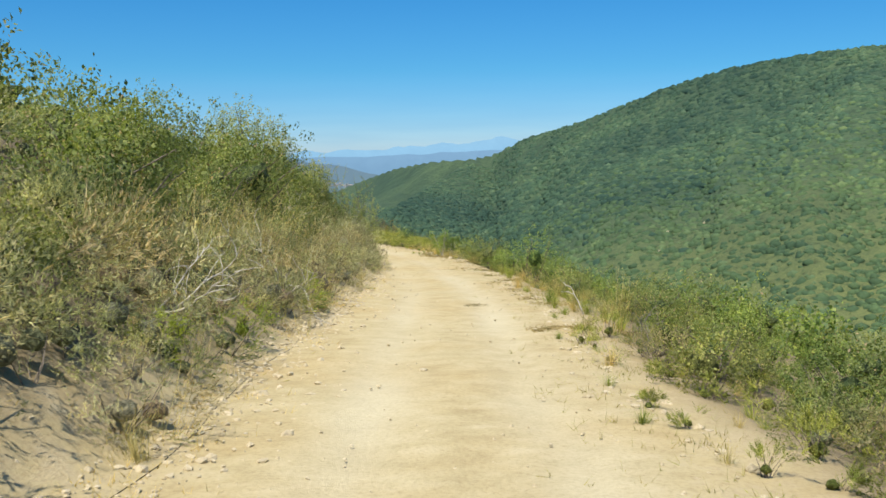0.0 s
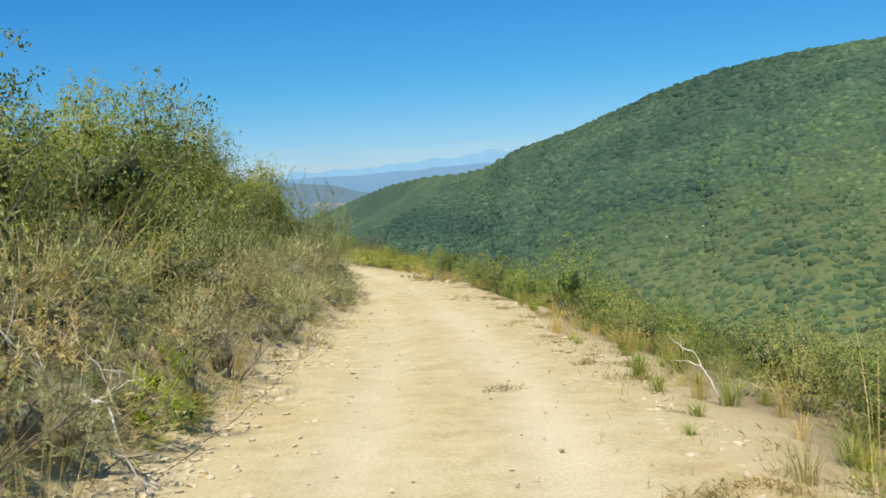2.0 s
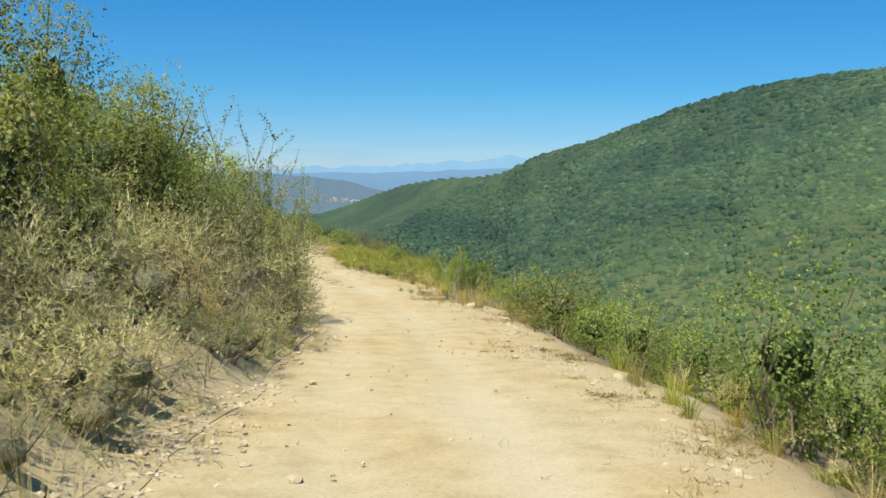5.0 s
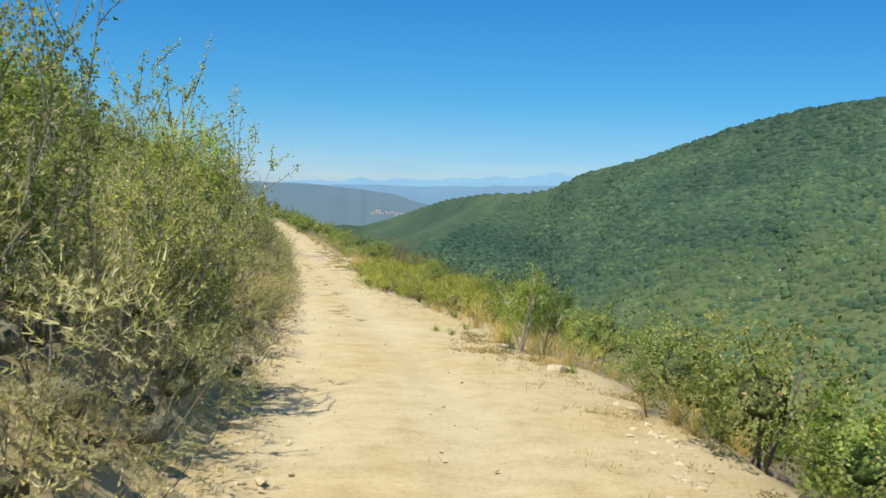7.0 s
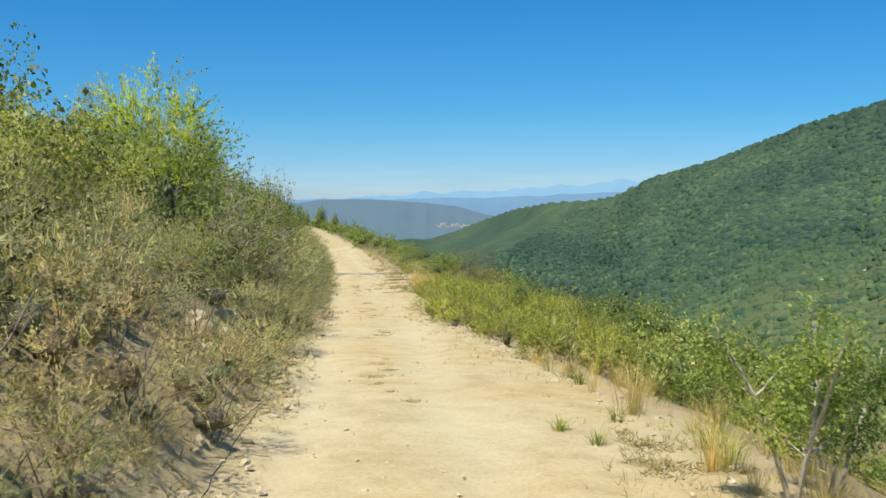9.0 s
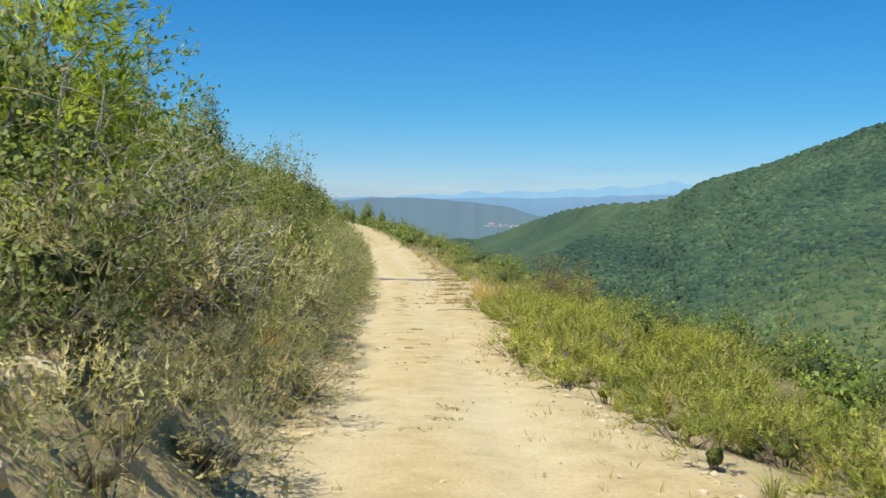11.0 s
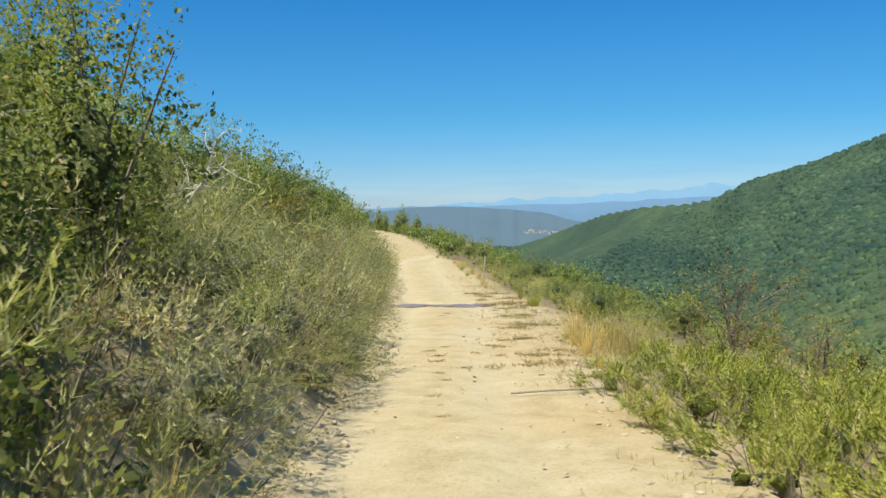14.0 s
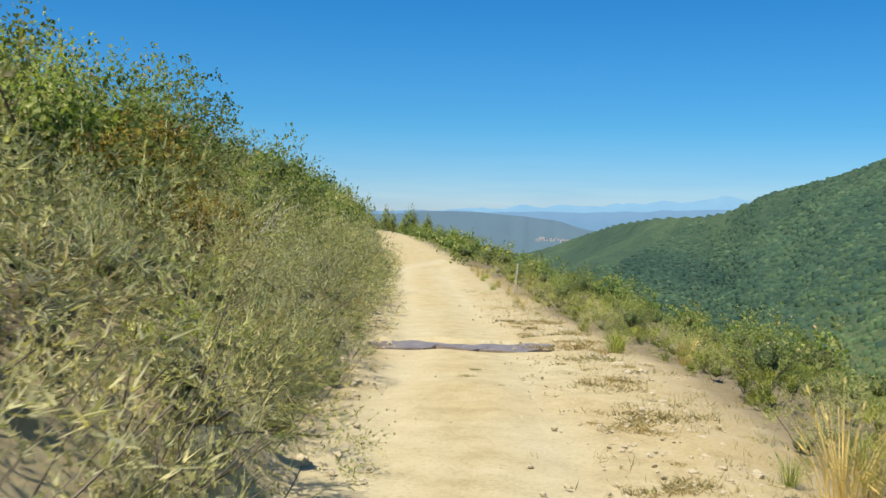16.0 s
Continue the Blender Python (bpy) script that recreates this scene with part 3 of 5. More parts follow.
def joined(name, items, label, category):
    """Many plants too far off to tell apart, as one mesh. items: leaf mesh and place."""
    by = {}
    for me, m in items:
        n = len(me.vertices)
        co = np.empty(n * 3, np.float32)
        me.vertices.foreach_get("co", co)
        w = np.array(m)
        v = co.reshape(-1, 3) @ w[:3, :3].T + w[:3, 3]
        by.setdefault(me.name, (me, []))[1].append(v)
    vs, fs, mi, n, mats, tones = [], [], [], 0, [], []
    r = np.random.default_rng(len(items))
    for src, places in by.values():
        slots = []
        for mat in src.materials:
            if mat not in mats:
                mats.append(mat)
            slots.append(mats.index(mat))
        polys = [tuple(p.vertices) for p in src.polygons]
        slot = [slots[p.material_index] for p in src.polygons]
        for v in places:
            vs.append(v)
            tones.append(np.full(len(v), r.random(), np.float32))
            fs += [tuple(i + n for i in p) for p in polys]
            mi += slot
            n += len(v)
    me = mesh_of(name, np.concatenate(vs), fs, mats[0], True)
    for m in mats[1:]:
        me.materials.append(m)
    me.polygons.foreach_set("material_index", np.array(mi, np.int32))
    me.attributes.new("tone", "FLOAT", "POINT").data.foreach_set("value", np.concatenate(tones))
    return tagged(new(name, me), label, category, kind="stuff")


def thing(name, parts, label, category, group=""):
    root = new(name)
    root.empty_display_size = 0.2
    for pname, me in parts:
        part(pname, me, root)
    return tagged(root, label, category, group)


def rock_mesh(seed, size, flat=0.7):
    r = np.random.default_rng(seed)
    bm = bmesh.new()
    bmesh.ops.create_icosphere(bm, subdivisions=2, radius=1.0)
    axes = unit(r.normal(size=(15, 3)))
    cut = r.uniform(0.42, 0.8, 15)
    for v in bm.verts:
        p = np.array(v.co)
        for a, c in zip(axes, cut):
            d = p @ a
            if d > c:
                p = p - a * (d - c)
        p = p * (1 + 0.05 * r.normal())
        v.co = p * size * np.array([1.0, r.uniform(0.97, 1.03) * 0.8, flat])
    me = bpy.data.meshes.new("rock")
    bm.to_mesh(me)
    bm.free()
    me.materials.append(STONE)
    return me


# ---- the lie of the land ----
ROAD_Y = np.array([-60, -2, 4, 10, 16, 22, 28, 34, 40, 46, 52, 58, 64, 70, 76, 82, 88, 94, 100, 112, 130, 200, 260.0])
ROAD_Z = np.array([3.6, .13, -.25, -.62, -1.02, -1.39, -1.84, -2.19, -2.5, -2.74, -2.95, -3.22, -3.48, -3.68, -3.84, -4.0, -4.15, -4.25, -4.28, -4.25, -4.15, -4.0, -4.0])
EDGE_Y = np.array([-60, 7, 14, 20, 28, 34, 37, 40, 44, 48, 52, 56, 60, 66, 72, 78, 84, 90, 100, 110, 125, 160, 190, 220, 300])
EDGE_L = np.array([-1.95, -1.95, -2.0, -2.05, -2.1, -2.25, -2.4, -2.7, -3.3, -3.9, -4.7, -5.5, -6.4, -7.7, -8.9, -10.3, -11.8, -13.2, -15.6, -18.4, -22.6, -33, -44, -58, -98])
EDGE_R = np.array([1.7, 1.7, 1.75, 2.1, 1.7, 1.85, 1.05, 0.8, 0.5, -0.3, -1.3, -2.2, -3.5, -4.9, -6.0, -7.2, -8.2, -9.8, -12.6, -15.4, -19.8, -30.2, -41, -55, -94])


def soft(x, a, b):
    u = np.clip((x - a) / (b - a), 0, 1)
    return u * u * (3 - 2 * u)


def road_z(y):
    return sum(np.interp(y + k, ROAD_Y, ROAD_Z) for k in (-2.5, 0, 2.5)) / 3


def edge_l(y):
    return sum(np.interp(y + k, EDGE_Y, EDGE_L) for k in (-1.5, 0, 1.5)) / 3 + 0.22 * fbm(y * 0.45, y * 0 + 3.3, 3, 5)


def edge_r(y):
    return sum(np.interp(y + k, EDGE_Y, EDGE_R) for k in (-1.5, 0, 1.5)) / 3 + 0.25 * fbm(y * 0.4, y * 0 + 8.1, 3, 9)


RIDGE_AZ = np.array([-30, -7.5, -5.9, -4.6, -2.7, -0.9, 0.7, 2.6, 4.3, 7.3, 9.3, 11.5, 15, 20, 26, 40, 60, 90])
RIDGE_EL = np.array([-2.2, -2.0, -1.5, -0.98, -0.30, 0.05, 0.20, 0.38, 1.25, 2.15, 2.85, 3.75, 4.9, 5.7, 6.1, 5.6, 4.8, 3.8])
RIDGE_R = np.array([2400, 2300, 2100, 1900, 1600, 1400, 1300, 1180, 1020, 930, 880, 840, 800, 770, 740, 700, 660, 640.0])
FOOT_R = np.array([1900, 1500, 1200, 900, 700, 600, 540, 500, 460, 420, 390, 370, 340, 310, 290, 260, 240, 220.0])


def far_z(x, y):
    """The valley and the wooded hill across it, from the middle of the road outwards."""
    rr = np.hypot(x, y)
    az = np.degrees(np.arctan2(x, np.maximum(y, 1e-6)))
    az = np.where(y < 0, 95, az)
    el = np.interp(az, RIDGE_AZ, RIDGE_EL)
    r1 = np.interp(az, RIDGE_AZ, RIDGE_R)
    r0 = np.interp(az, RIDGE_AZ, FOOT_R)
    top = r1 * np.tan(np.radians(el)) + 1.6
    floor = -62 - 10 * soft(rr, 300, 1500)
    # a nearer spur runs down towards the valley in front of the far ridge
    nose = np.interp(az, [-7, -4, 1.5, 3], [520, 640, 1150, 1250])
    crest = nose * np.tan(np.radians(np.interp(az, [-9, -4, 1.5, 3, 4], [-7, -3.2, 0.15, 0.2, -1]))) + 1.6
    up = np.clip((rr - nose * 0.5) / (nose * 0.5), 0, 1)
    spur = floor + (crest - floor) * up ** 0.9 - np.maximum(rr - nose, 0) * 0.3
    r0 = np.maximum(r0, nose * 1.06 * (1 - soft(az, 1.0, 5.0)))
    r0 = np.minimum(r0, r1 * 0.93)
    u = np.clip((rr - r0) / (r1 - r0), 0, 1)
    rise = u ** 0.9 * (1 - 0.12 * np.sin(u * math.pi))
    gully = (np.abs(fbm(az * 0.22, u * 0.9, 3, 21)) - 0.2) * 30 * np.sin(np.clip(u, 0, 1) * math.pi) + fbm(x * 0.012, y * 0.012, 3, 31) * 8 * np.sin(u * math.pi)
    z = floor + (top - floor) * rise + gully
    z = z - np.maximum(rr - r1, 0) * 0.10
    return np.where((az < 4) & (y > 300), np.maximum(z, spur), z)


def left_rise(d, y):
    m = 0.27 + 0.08 * soft(y, 36, 50)
    lump = fbm(y * 0.22, d * 0.3, 3, 41) * 0.35 * soft(d, 0.3, 2)
    early = 1 - soft(y, 30, 38)
    z = (0.38 - 0.12 * early) * soft(d, -0.1, 0.9) + (0.62 + 0.10 * early) * np.minimum(np.maximum(d - 0.1 - 0.4 * early, 0), 3.0) + m * np.clip(d - 3, 0, 45) + 0.12 * np.maximum(d - 48, 0) * (d < 400) + 42 * (d >= 400)
    return z + lump


def right_fall(d, y):
    ys = [0, 20, 30, 44, 52, 60, 68, 90, 130]
    m = np.interp(y, ys, [0.24, 0.24, 0.34, 0.5, 0.42, 0.24, 0.20, 0.24, 0.26])
    m2 = np.interp(y, ys, [0.5, 0.5, 0.58, 0.58, 0.42, 0.30, 0.29, 0.30, 0.32])
    m3 = np.interp(y, ys, [0.40, 0.40, 0.40, 0.38, 0.34, 0.30, 0.29, 0.30, 0.30])
    lip = 0.7 + 0.8 * soft(y, 60, 80)
    z = -0.10 * np.minimum(d, lip) - m * np.clip(d - lip, 0, 4) - m2 * np.clip(d - lip - 4, 0, 18) - m3 * np.clip(d - lip - 22, 0, 110)
    return z + fbm(y * 0.2, d * 0.25, 3, 51) * 0.3 * soft(d, 0.5, 3)


def ground_z(x, y):
    x, y = np.asarray(x, float), np.asarray(y, float)
    l, r, z0 = edge_l(y), edge_r(y), road_z(y)
    dl, dr = l - x, x - r
    zl = z0 + left_rise(np.maximum(dl, 0), y)
    zr = z0 + right_fall(np.maximum(dr, 0), y)
    blend = soft(np.maximum(dr, y - 200), 60, 190)
    zr = zr * (1 - blend) + far_z(x, y) * blend
    zl = zl * (1 - soft(y, 240, 420)) + far_z(x, y) * soft(y, 240, 420)
    return np.where(dl > 0, zl, np.where(dr > 0, zr, z0 * (1 - soft(y, 200, 420)) + far_z(x, y) * soft(y, 200, 420)))


def growing(a, b, first, rate):
    out, step = [a], first
    while out[-1] < b:
        out.append(out[-1] + step)
        step *= rate
    return out


rows_y = np.array([-v for v in growing(12, 400, 1.5, 1.35)][::-1] + list(np.arange(-11.7, 84.9, 0.36)) + list(np.arange(85.0, 88.6, 0.07)) + list(np.arange(88.8, 108, 0.36)) + growing(108, 4200, 0.5, 1.033))
out_cols = np.array([0, .12, .25, .4, .55, .75, 1, 1.3, 1.7, 2.1, 2.6, 3.2, 3.9, 4.7, 5.6, 6.8, 8.2] + growing(10, 4200, 2.0, 1.05))


def sheet(name, cols, place, material, attrs):
    """A grid over rows_y and cols; place(c, y) gives x and z."""
    Y, Cc = np.meshgrid(rows_y, cols, indexing="ij")
    X, Z = place(Cc, Y)
    v = np.stack([X, Y, Z], -1).reshape(-1, 3)
    a, b = Y.shape
    i = (np.arange(a - 1)[:, None] * b + np.arange(b - 1)[None]).ravel()
    f = np.stack([i, i + 1, i + b + 1, i + b], 1)
    return v, f, {k: fn(Cc, Y, X).ravel() for k, fn in attrs.items()}


def sheet_z(x, y):
    """Height of the coarse outer ground sheet itself, right of the track."""
    row = np.clip(np.searchsorted(rows_y, y) - 1, 0, len(rows_y) - 2)
    fy = (y - rows_y[row]) / (rows_y[row + 1] - rows_y[row])
    e = edge_r(rows_y)
    d = x - (e[row] * (1 - fy) + e[row + 1] * fy)
    col = np.clip(np.searchsorted(out_cols, d) - 1, 0, len(out_cols) - 2)
    fd = np.clip((d - out_cols[col]) / (out_cols[col + 1] - out_cols[col]), 0, 1)
    Y, D = np.meshgrid(rows_y, out_cols, indexing="ij")
    Z = right_place(D, Y)[1]
    low = Z[row, col] * (1 - fd) + Z[row, col + 1] * fd
    top = Z[row + 1, col] * (1 - fd) + Z[row + 1, col + 1] * fd
    return low * (1 - fy) + top * fy


def commit(name, chunks, material):
    vs, fs, n = [], [], 0
    for v, f, _ in chunks:
        vs.append(v)
        fs.append(f + n)
        n += len(v)
    me = mesh_of(name, np.concatenate(vs), np.concatenate(fs), material, True)
    for k in chunks[0][2]:
        at = me.attributes.new(k, "FLOAT", "POINT")
        at.data.foreach_set("value", np.concatenate([c[2][k] for c in chunks]).astype(np.float32))
    return new(name, me)


BAR = np.array([-10.9, 86.75])
BAR_WAY = np.array([0.91, 0.41])


def wheel(c, y, x):
    """How much the wheels pack the dirt: two tracks beside the middle."""
    mid = np.interp(y, [-60, 19, 29, 42, 51, 62, 72, 86, 110, 200, 400], [0.2, 0.1, -0.2, -1.5, -3.3, -5.5, -7.9, -10.7, -17, -42, -140])
    wob = 0.12 * fbm(y * 0.15, y * 0 + 1.5, 2, 61)
    q = x - mid - wob
    return np.exp(-((np.abs(q) - 0.74) / 0.26) ** 2)


def track_tone(c, y, x):
    """Pale packed dirt in the wheel tracks, patchy along the way."""
    patch = soft(fbm(x * 0.8, y * 0.22, 3, 63), -0.5, 0.5)
    return np.exp(-((np.abs(x - np.interp(y, [-60, 19, 29, 42, 51, 62, 72, 86, 110], [0.2, 0.1, -0.2, -1.5, -3.3, -5.5, -7.9, -10.7, -17])) - 0.72) / 0.42) ** 2) * (1 - 0.5 * soft(y, 22, 44)) * (0.35 + 0.65 * patch)


def road_place(c, y):
    l, r = edge_l(y), edge_r(y)
    x = l + (r - l) * c
    z = road_z(y) * (1 - soft(y, 200, 420)) + far_z(x, y) * soft(y, 200, 420)
    inner = soft(c, 0, 0.08) * soft(1 - c, 0, 0.08)
    near = 1 - soft(y, 100, 140)
    q = -0.035 * wheel(c, y, x) + 0.03 * fbm(x * 1.1, y * 0.45, 3, 71) + 0.016 * fbm(x * 5, y * 5, 2, 81)
    along = (x - BAR[0]) * BAR_WAY[0] + (y - BAR[1]) * BAR_WAY[1]
    across = -(x - BAR[0]) * BAR_WAY[1] + (y - BAR[1]) * BAR_WAY[0] + 0.16 * np.sin(along * 2.4) + 0.06 * np.sin(along * 6.1)
    calm = np.exp(-(across / 0.75) ** 4)
    q = q * (1 - calm) - 0.07 * np.exp(-(across / 0.55) ** 4) + 0.045 * np.exp(-((across - 0.85) / 0.3) ** 2)
    return x, z + q * inner * near


def left_place(d, y):
    x = edge_l(y) - d
    z = ground_z(x - 1e-6, y)
    near = 1 - soft(y, 100, 140)
    return x, z + (0.10 * fbm(x * 1.6, y * 1.6, 3, 91) + 0.05 * fbm(x * 5, y * 3, 2, 93)) * soft(d, 0.0, 0.5) * near * (d < 12)


def right_place(d, y):
    x = edge_r(y) + d
    z = ground_z(x + 1e-6, y)
    near = 1 - soft(y, 100, 140)
    return x, z + 0.08 * fbm(x * 1.6, y * 1.6, 3, 95) * soft(d, 0.0, 0.5) * near * (d < 12)


def zero(c, y, x):
    return np.zeros_like(y)


def far_mask(c, y, x):
    return np.maximum(soft(c, 14, 40), soft(y, 170, 260))


road = commit("road", [sheet("road", np.linspace(0, 1, 29), road_place, EARTH, {"wild": lambda c, y, x: 0.42 * (1 - soft(np.minimum(c, 1 - c), 0.0, 0.16)), "far": lambda c, y, x: soft(y, 185, 215), "track": track_tone, "meadow": zero})], EARTH)
tagged(road, "pale beige dirt track with stony edges and wheel ruts", "road", kind="structure")
ground = commit("ground", [
    sheet("l", out_cols, left_place, EARTH, {"wild": lambda c, y, x: 0.42 + 0.5 * soft(c, 0.1, 1.4), "far": lambda c, y, x: np.maximum(soft(c, 6, 12), soft(y, 170, 260)), "track": zero, "meadow": lambda c, y, x: 1 - soft(y, 200, 320)}),
    sheet("r", out_cols, right_place, EARTH, {"wild": lambda c, y, x: 0.42 + 0.4 * soft(c, 0.0, 1.2), "far": lambda c, y, x: np.maximum(soft(c, 5, 12), soft(y, 170, 260)), "track": zero, "meadow": lambda c, y, x: (1 - soft(c, 120, 420)) * (1 - soft(y, 280, 560))}),
], EARTH)
tagged(ground, "stony hillside above and below the track, wooded valley beyond", "ground", kind="structure")


# ---- distance ----
def ridge_mesh(name, radius, az, el, material, rough, seed, foot=-260):
    a = np.linspace(min(az), max(az), 260)
    e = np.interp(a, az, el) + rough * fbm(a * 0.9, a * 0 + seed, 5, seed)
    top = radius * np.tan(np.radians(e)) + 1.6
    n = len(a)
    rings = []
    for k, (s, dr) in enumerate(((1.0, 0), (0.75, -90), (0.45, -190), (0.0, -330))):
        rr = radius + dr
        bulge = fbm(a * 1.7, a * 0 + k * 3.1, 4, seed + 3) * 30 * (k in (1, 2))
        z = foot + (top - foot) * s + bulge
        rings.append(np.stack([np.sin(np.radians(a)) * rr, np.cos(np.radians(a)) * rr, z], 1))
    v = np.concatenate(rings)
    f = [(k * n + i, k * n + i + 1, k * n + n + i + 1, k * n + n + i) for k in range(3) for i in range(n - 1)]
    return new(name, mesh_of(name, v, f, material, True))


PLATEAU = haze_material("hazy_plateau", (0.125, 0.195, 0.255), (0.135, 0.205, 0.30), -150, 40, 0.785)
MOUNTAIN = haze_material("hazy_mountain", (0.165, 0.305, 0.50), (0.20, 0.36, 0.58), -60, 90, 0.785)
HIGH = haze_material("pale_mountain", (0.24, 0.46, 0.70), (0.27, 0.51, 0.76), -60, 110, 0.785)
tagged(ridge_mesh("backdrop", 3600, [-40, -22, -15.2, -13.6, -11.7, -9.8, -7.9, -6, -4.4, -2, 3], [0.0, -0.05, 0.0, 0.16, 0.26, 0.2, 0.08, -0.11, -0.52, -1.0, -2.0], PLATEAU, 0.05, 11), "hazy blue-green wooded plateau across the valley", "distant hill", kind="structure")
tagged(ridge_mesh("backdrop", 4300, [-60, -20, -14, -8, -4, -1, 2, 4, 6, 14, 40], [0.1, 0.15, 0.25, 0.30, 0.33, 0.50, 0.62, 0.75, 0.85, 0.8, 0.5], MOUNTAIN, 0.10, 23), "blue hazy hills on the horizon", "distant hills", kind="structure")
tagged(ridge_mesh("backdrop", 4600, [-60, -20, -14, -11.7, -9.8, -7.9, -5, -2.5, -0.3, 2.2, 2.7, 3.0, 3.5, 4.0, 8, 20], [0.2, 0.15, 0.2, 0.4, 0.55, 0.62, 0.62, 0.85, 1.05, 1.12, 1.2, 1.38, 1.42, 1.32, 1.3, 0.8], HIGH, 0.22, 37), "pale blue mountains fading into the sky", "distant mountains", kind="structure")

# ---- plants beside the track ----
TWO_PI = 2 * math.pi


def stand(x, y, turn=0.0, size=1.0, sink=0.04, tilt=(0, 0), tall=1.0):
    z = float(ground_z(x, y)) - sink
    return Matrix.Translation((x, y, z)) @ Euler((tilt[0], tilt[1], turn)).to_matrix().to_4x4() @ Matrix.Diagonal((size, size, size * tall, 1))


def planted(kind, m):
    """A copy of a plant at m; its size is kept in m."""
    made = copy_thing(kind, Matrix.Identity(4))
    made.matrix_basis = m
    return made


def keep(kinds):
    """Take the first plant of each kind itself for the first place, copies for the rest."""
    fresh = {id(k): True for k in kinds}

    def put(kind, m):
        if fresh.get(id(kind)):
            fresh[id(kind)] = False
            kind.matrix_basis = m
            return kind
        return planted(kind, m)
    return put


oaks = [thing("evergreen_bush", zip(("stem", "foliage"), bush_meshes(100 + k, w, h, 19, 2500, 0.041, mat, BARK, fill=800, thick=1.15)), label, "bush", "scrub on the bank")
        for k, (w, h, mat, label) in enumerate([
            (2.0, 1.7, OAK, "dense green evergreen scrub bush on the bank"),
            (2.2, 2.0, OAK_DARK, "dark green evergreen oak bush on the bank"),
            (1.7, 1.5, OAK, "rounded green scrub bush with small leaves"),
            (2.4, 1.8, OAK_DARK, "broad dark green oak scrub on the slope"),
            (1.6, 1.5, LIME, "fresh green leafy bush on the bank")])]
oaks_far = [bush_meshes(140 + k, w, h, 22, 170, 0.10, mat, BARK, fill=70, thick=1.4)[1]
            for k, (w, h, mat) in enumerate([(2.2, 1.8, OAK), (2.4, 2.0, OAK_DARK), (2.0, 1.6, LIME)])]
oaks_mid = [bush_meshes(150 + k, w, h, 26, 350, 0.072, mat, BARK, fill=120, thick=1.0)[1]
            for k, (w, h, mat) in enumerate([(2.2, 1.8, OAK), (2.4, 2.0, OAK_DARK), (2.0, 1.6, OAK)])]
slope_items = []
brooms = [thing("broom_shrub", zip(("stem", "foliage"), broom_meshes(200 + k, w, h, 11, 135, mat, BARK)), label, "shrub", "broom along the bank")
          for k, (w, h, mat, label) in enumerate([
              (1.4, 0.85, BROOM, "grey-green feathery broom shrub at the foot of the bank"),
              (1.25, 0.75, BROOM_GREEN, "olive green feathery broom shrub on the bank"),
              (1.7, 1.0, BROOM, "large dry grey broom shrub overhanging the verge"),
              (1.3, 0.8, BROOM_BROWN, "withered brown broom shrub on the bank"),
              (1.35, 0.9, BROOM_GREEN, "soft olive broom shrub beside the track")])]
brooms_far = [broom_meshes(230 + k, w, h, 10, 72, mat, BARK, 3, 0.0074, 0.080, 0.35, 4)[1]
              for k, (w, h, mat) in enumerate([(1.45, 0.9, BROOM), (1.4, 0.85, BROOM_GREEN), (1.6, 1.0, BROOM), (1.35, 0.85, BROOM_BROWN), (1.4, 0.9, BROOM_GREEN)])]
rusty = thing("rusty_bush", zip(("stem", "foliage"), bush_meshes(300, 1.6, 1.4, 26, 2600, 0.034, RUST, BARK, fill=1000, thick=1.2)), "rust-coloured bush with turning leaves on the bank", "bush")
golden = thing("golden_bush", zip(("stem", "foliage"), broom_meshes(301, 0.9, 0.7, 9, 140, YELLOW, BARK)), "low bright yellow-green shrub on the bank", "shrub")
bright = [thing("green_bush", zip(("stem", "foliage"), bush_meshes(310 + k, w, h, 26, 2000, 0.038, mat, BARK, fill=650, thick=1.15)), label, "bush", "bushes below the track")
          for k, (w, h, mat, label) in enumerate([
              (1.9, 1.9, LIME, "bright green leafy bush on the outer verge"),
              (1.5, 1.2, LIME, "fresh green bush on the slope below the track"),
              (1.7, 1.3, OAK, "mid-green bush on the slope below the track"),
              (1.6, 1.4, PALE, "pale green feathery bush below the verge")])]
straws = [thing("dry_grass_tuft", [("tussock", tuft_mesh(400 + k, n, h, sp, STRAW, hd, 0.6, 0.0023))], label, "grass", "dry grass")
          for k, (n, h, sp, hd, label) in enumerate([
              (115, 0.6, 0.4, 0.25, "straw-coloured tussock of dry grass on the bank"),
              (64, 0.42, 0.34, 0.2, "small dry grass tussock at the track's edge"),
              (32, 1.15, 1.15, 0.35, "long arching dry grass stems on the bank")])]
greens = [thing("grass_tuft", [("tussock", tuft_mesh(420 + k, n, h, sp, GRASS, hd, 0.5, 0.003))], label, "grass", "verge grass")
          for k, (n, h, sp, hd, label) in enumerate([
              (120, 0.45, 0.4, 0.15, "tall green meadow grass on the outer verge"),
              (90, 0.34, 0.34, 0.1, "green grass tuft at the verge"),
              (70, 0.2, 0.22, 0.0, "low weeds at the edge of the track")])]

soft_greens = [thing("yellow_broom", zip(("stem", "foliage"), broom_meshes(450 + k, w, h, 7, 84, BROOM_LIME, BARK, 3, 0.0066, 0.070, 0.8, 5)), "soft yellow-green broom on the outer verge", "shrub", "broom on the outer verge")
               for k, (w, h) in enumerate([(0.9, 0.62), (0.8, 0.5), (1.0, 0.7)])]

put = keep(oaks + soft_greens + brooms + bright + straws + greens + [rusty, golden])
spin = np.random.default_rng(21)


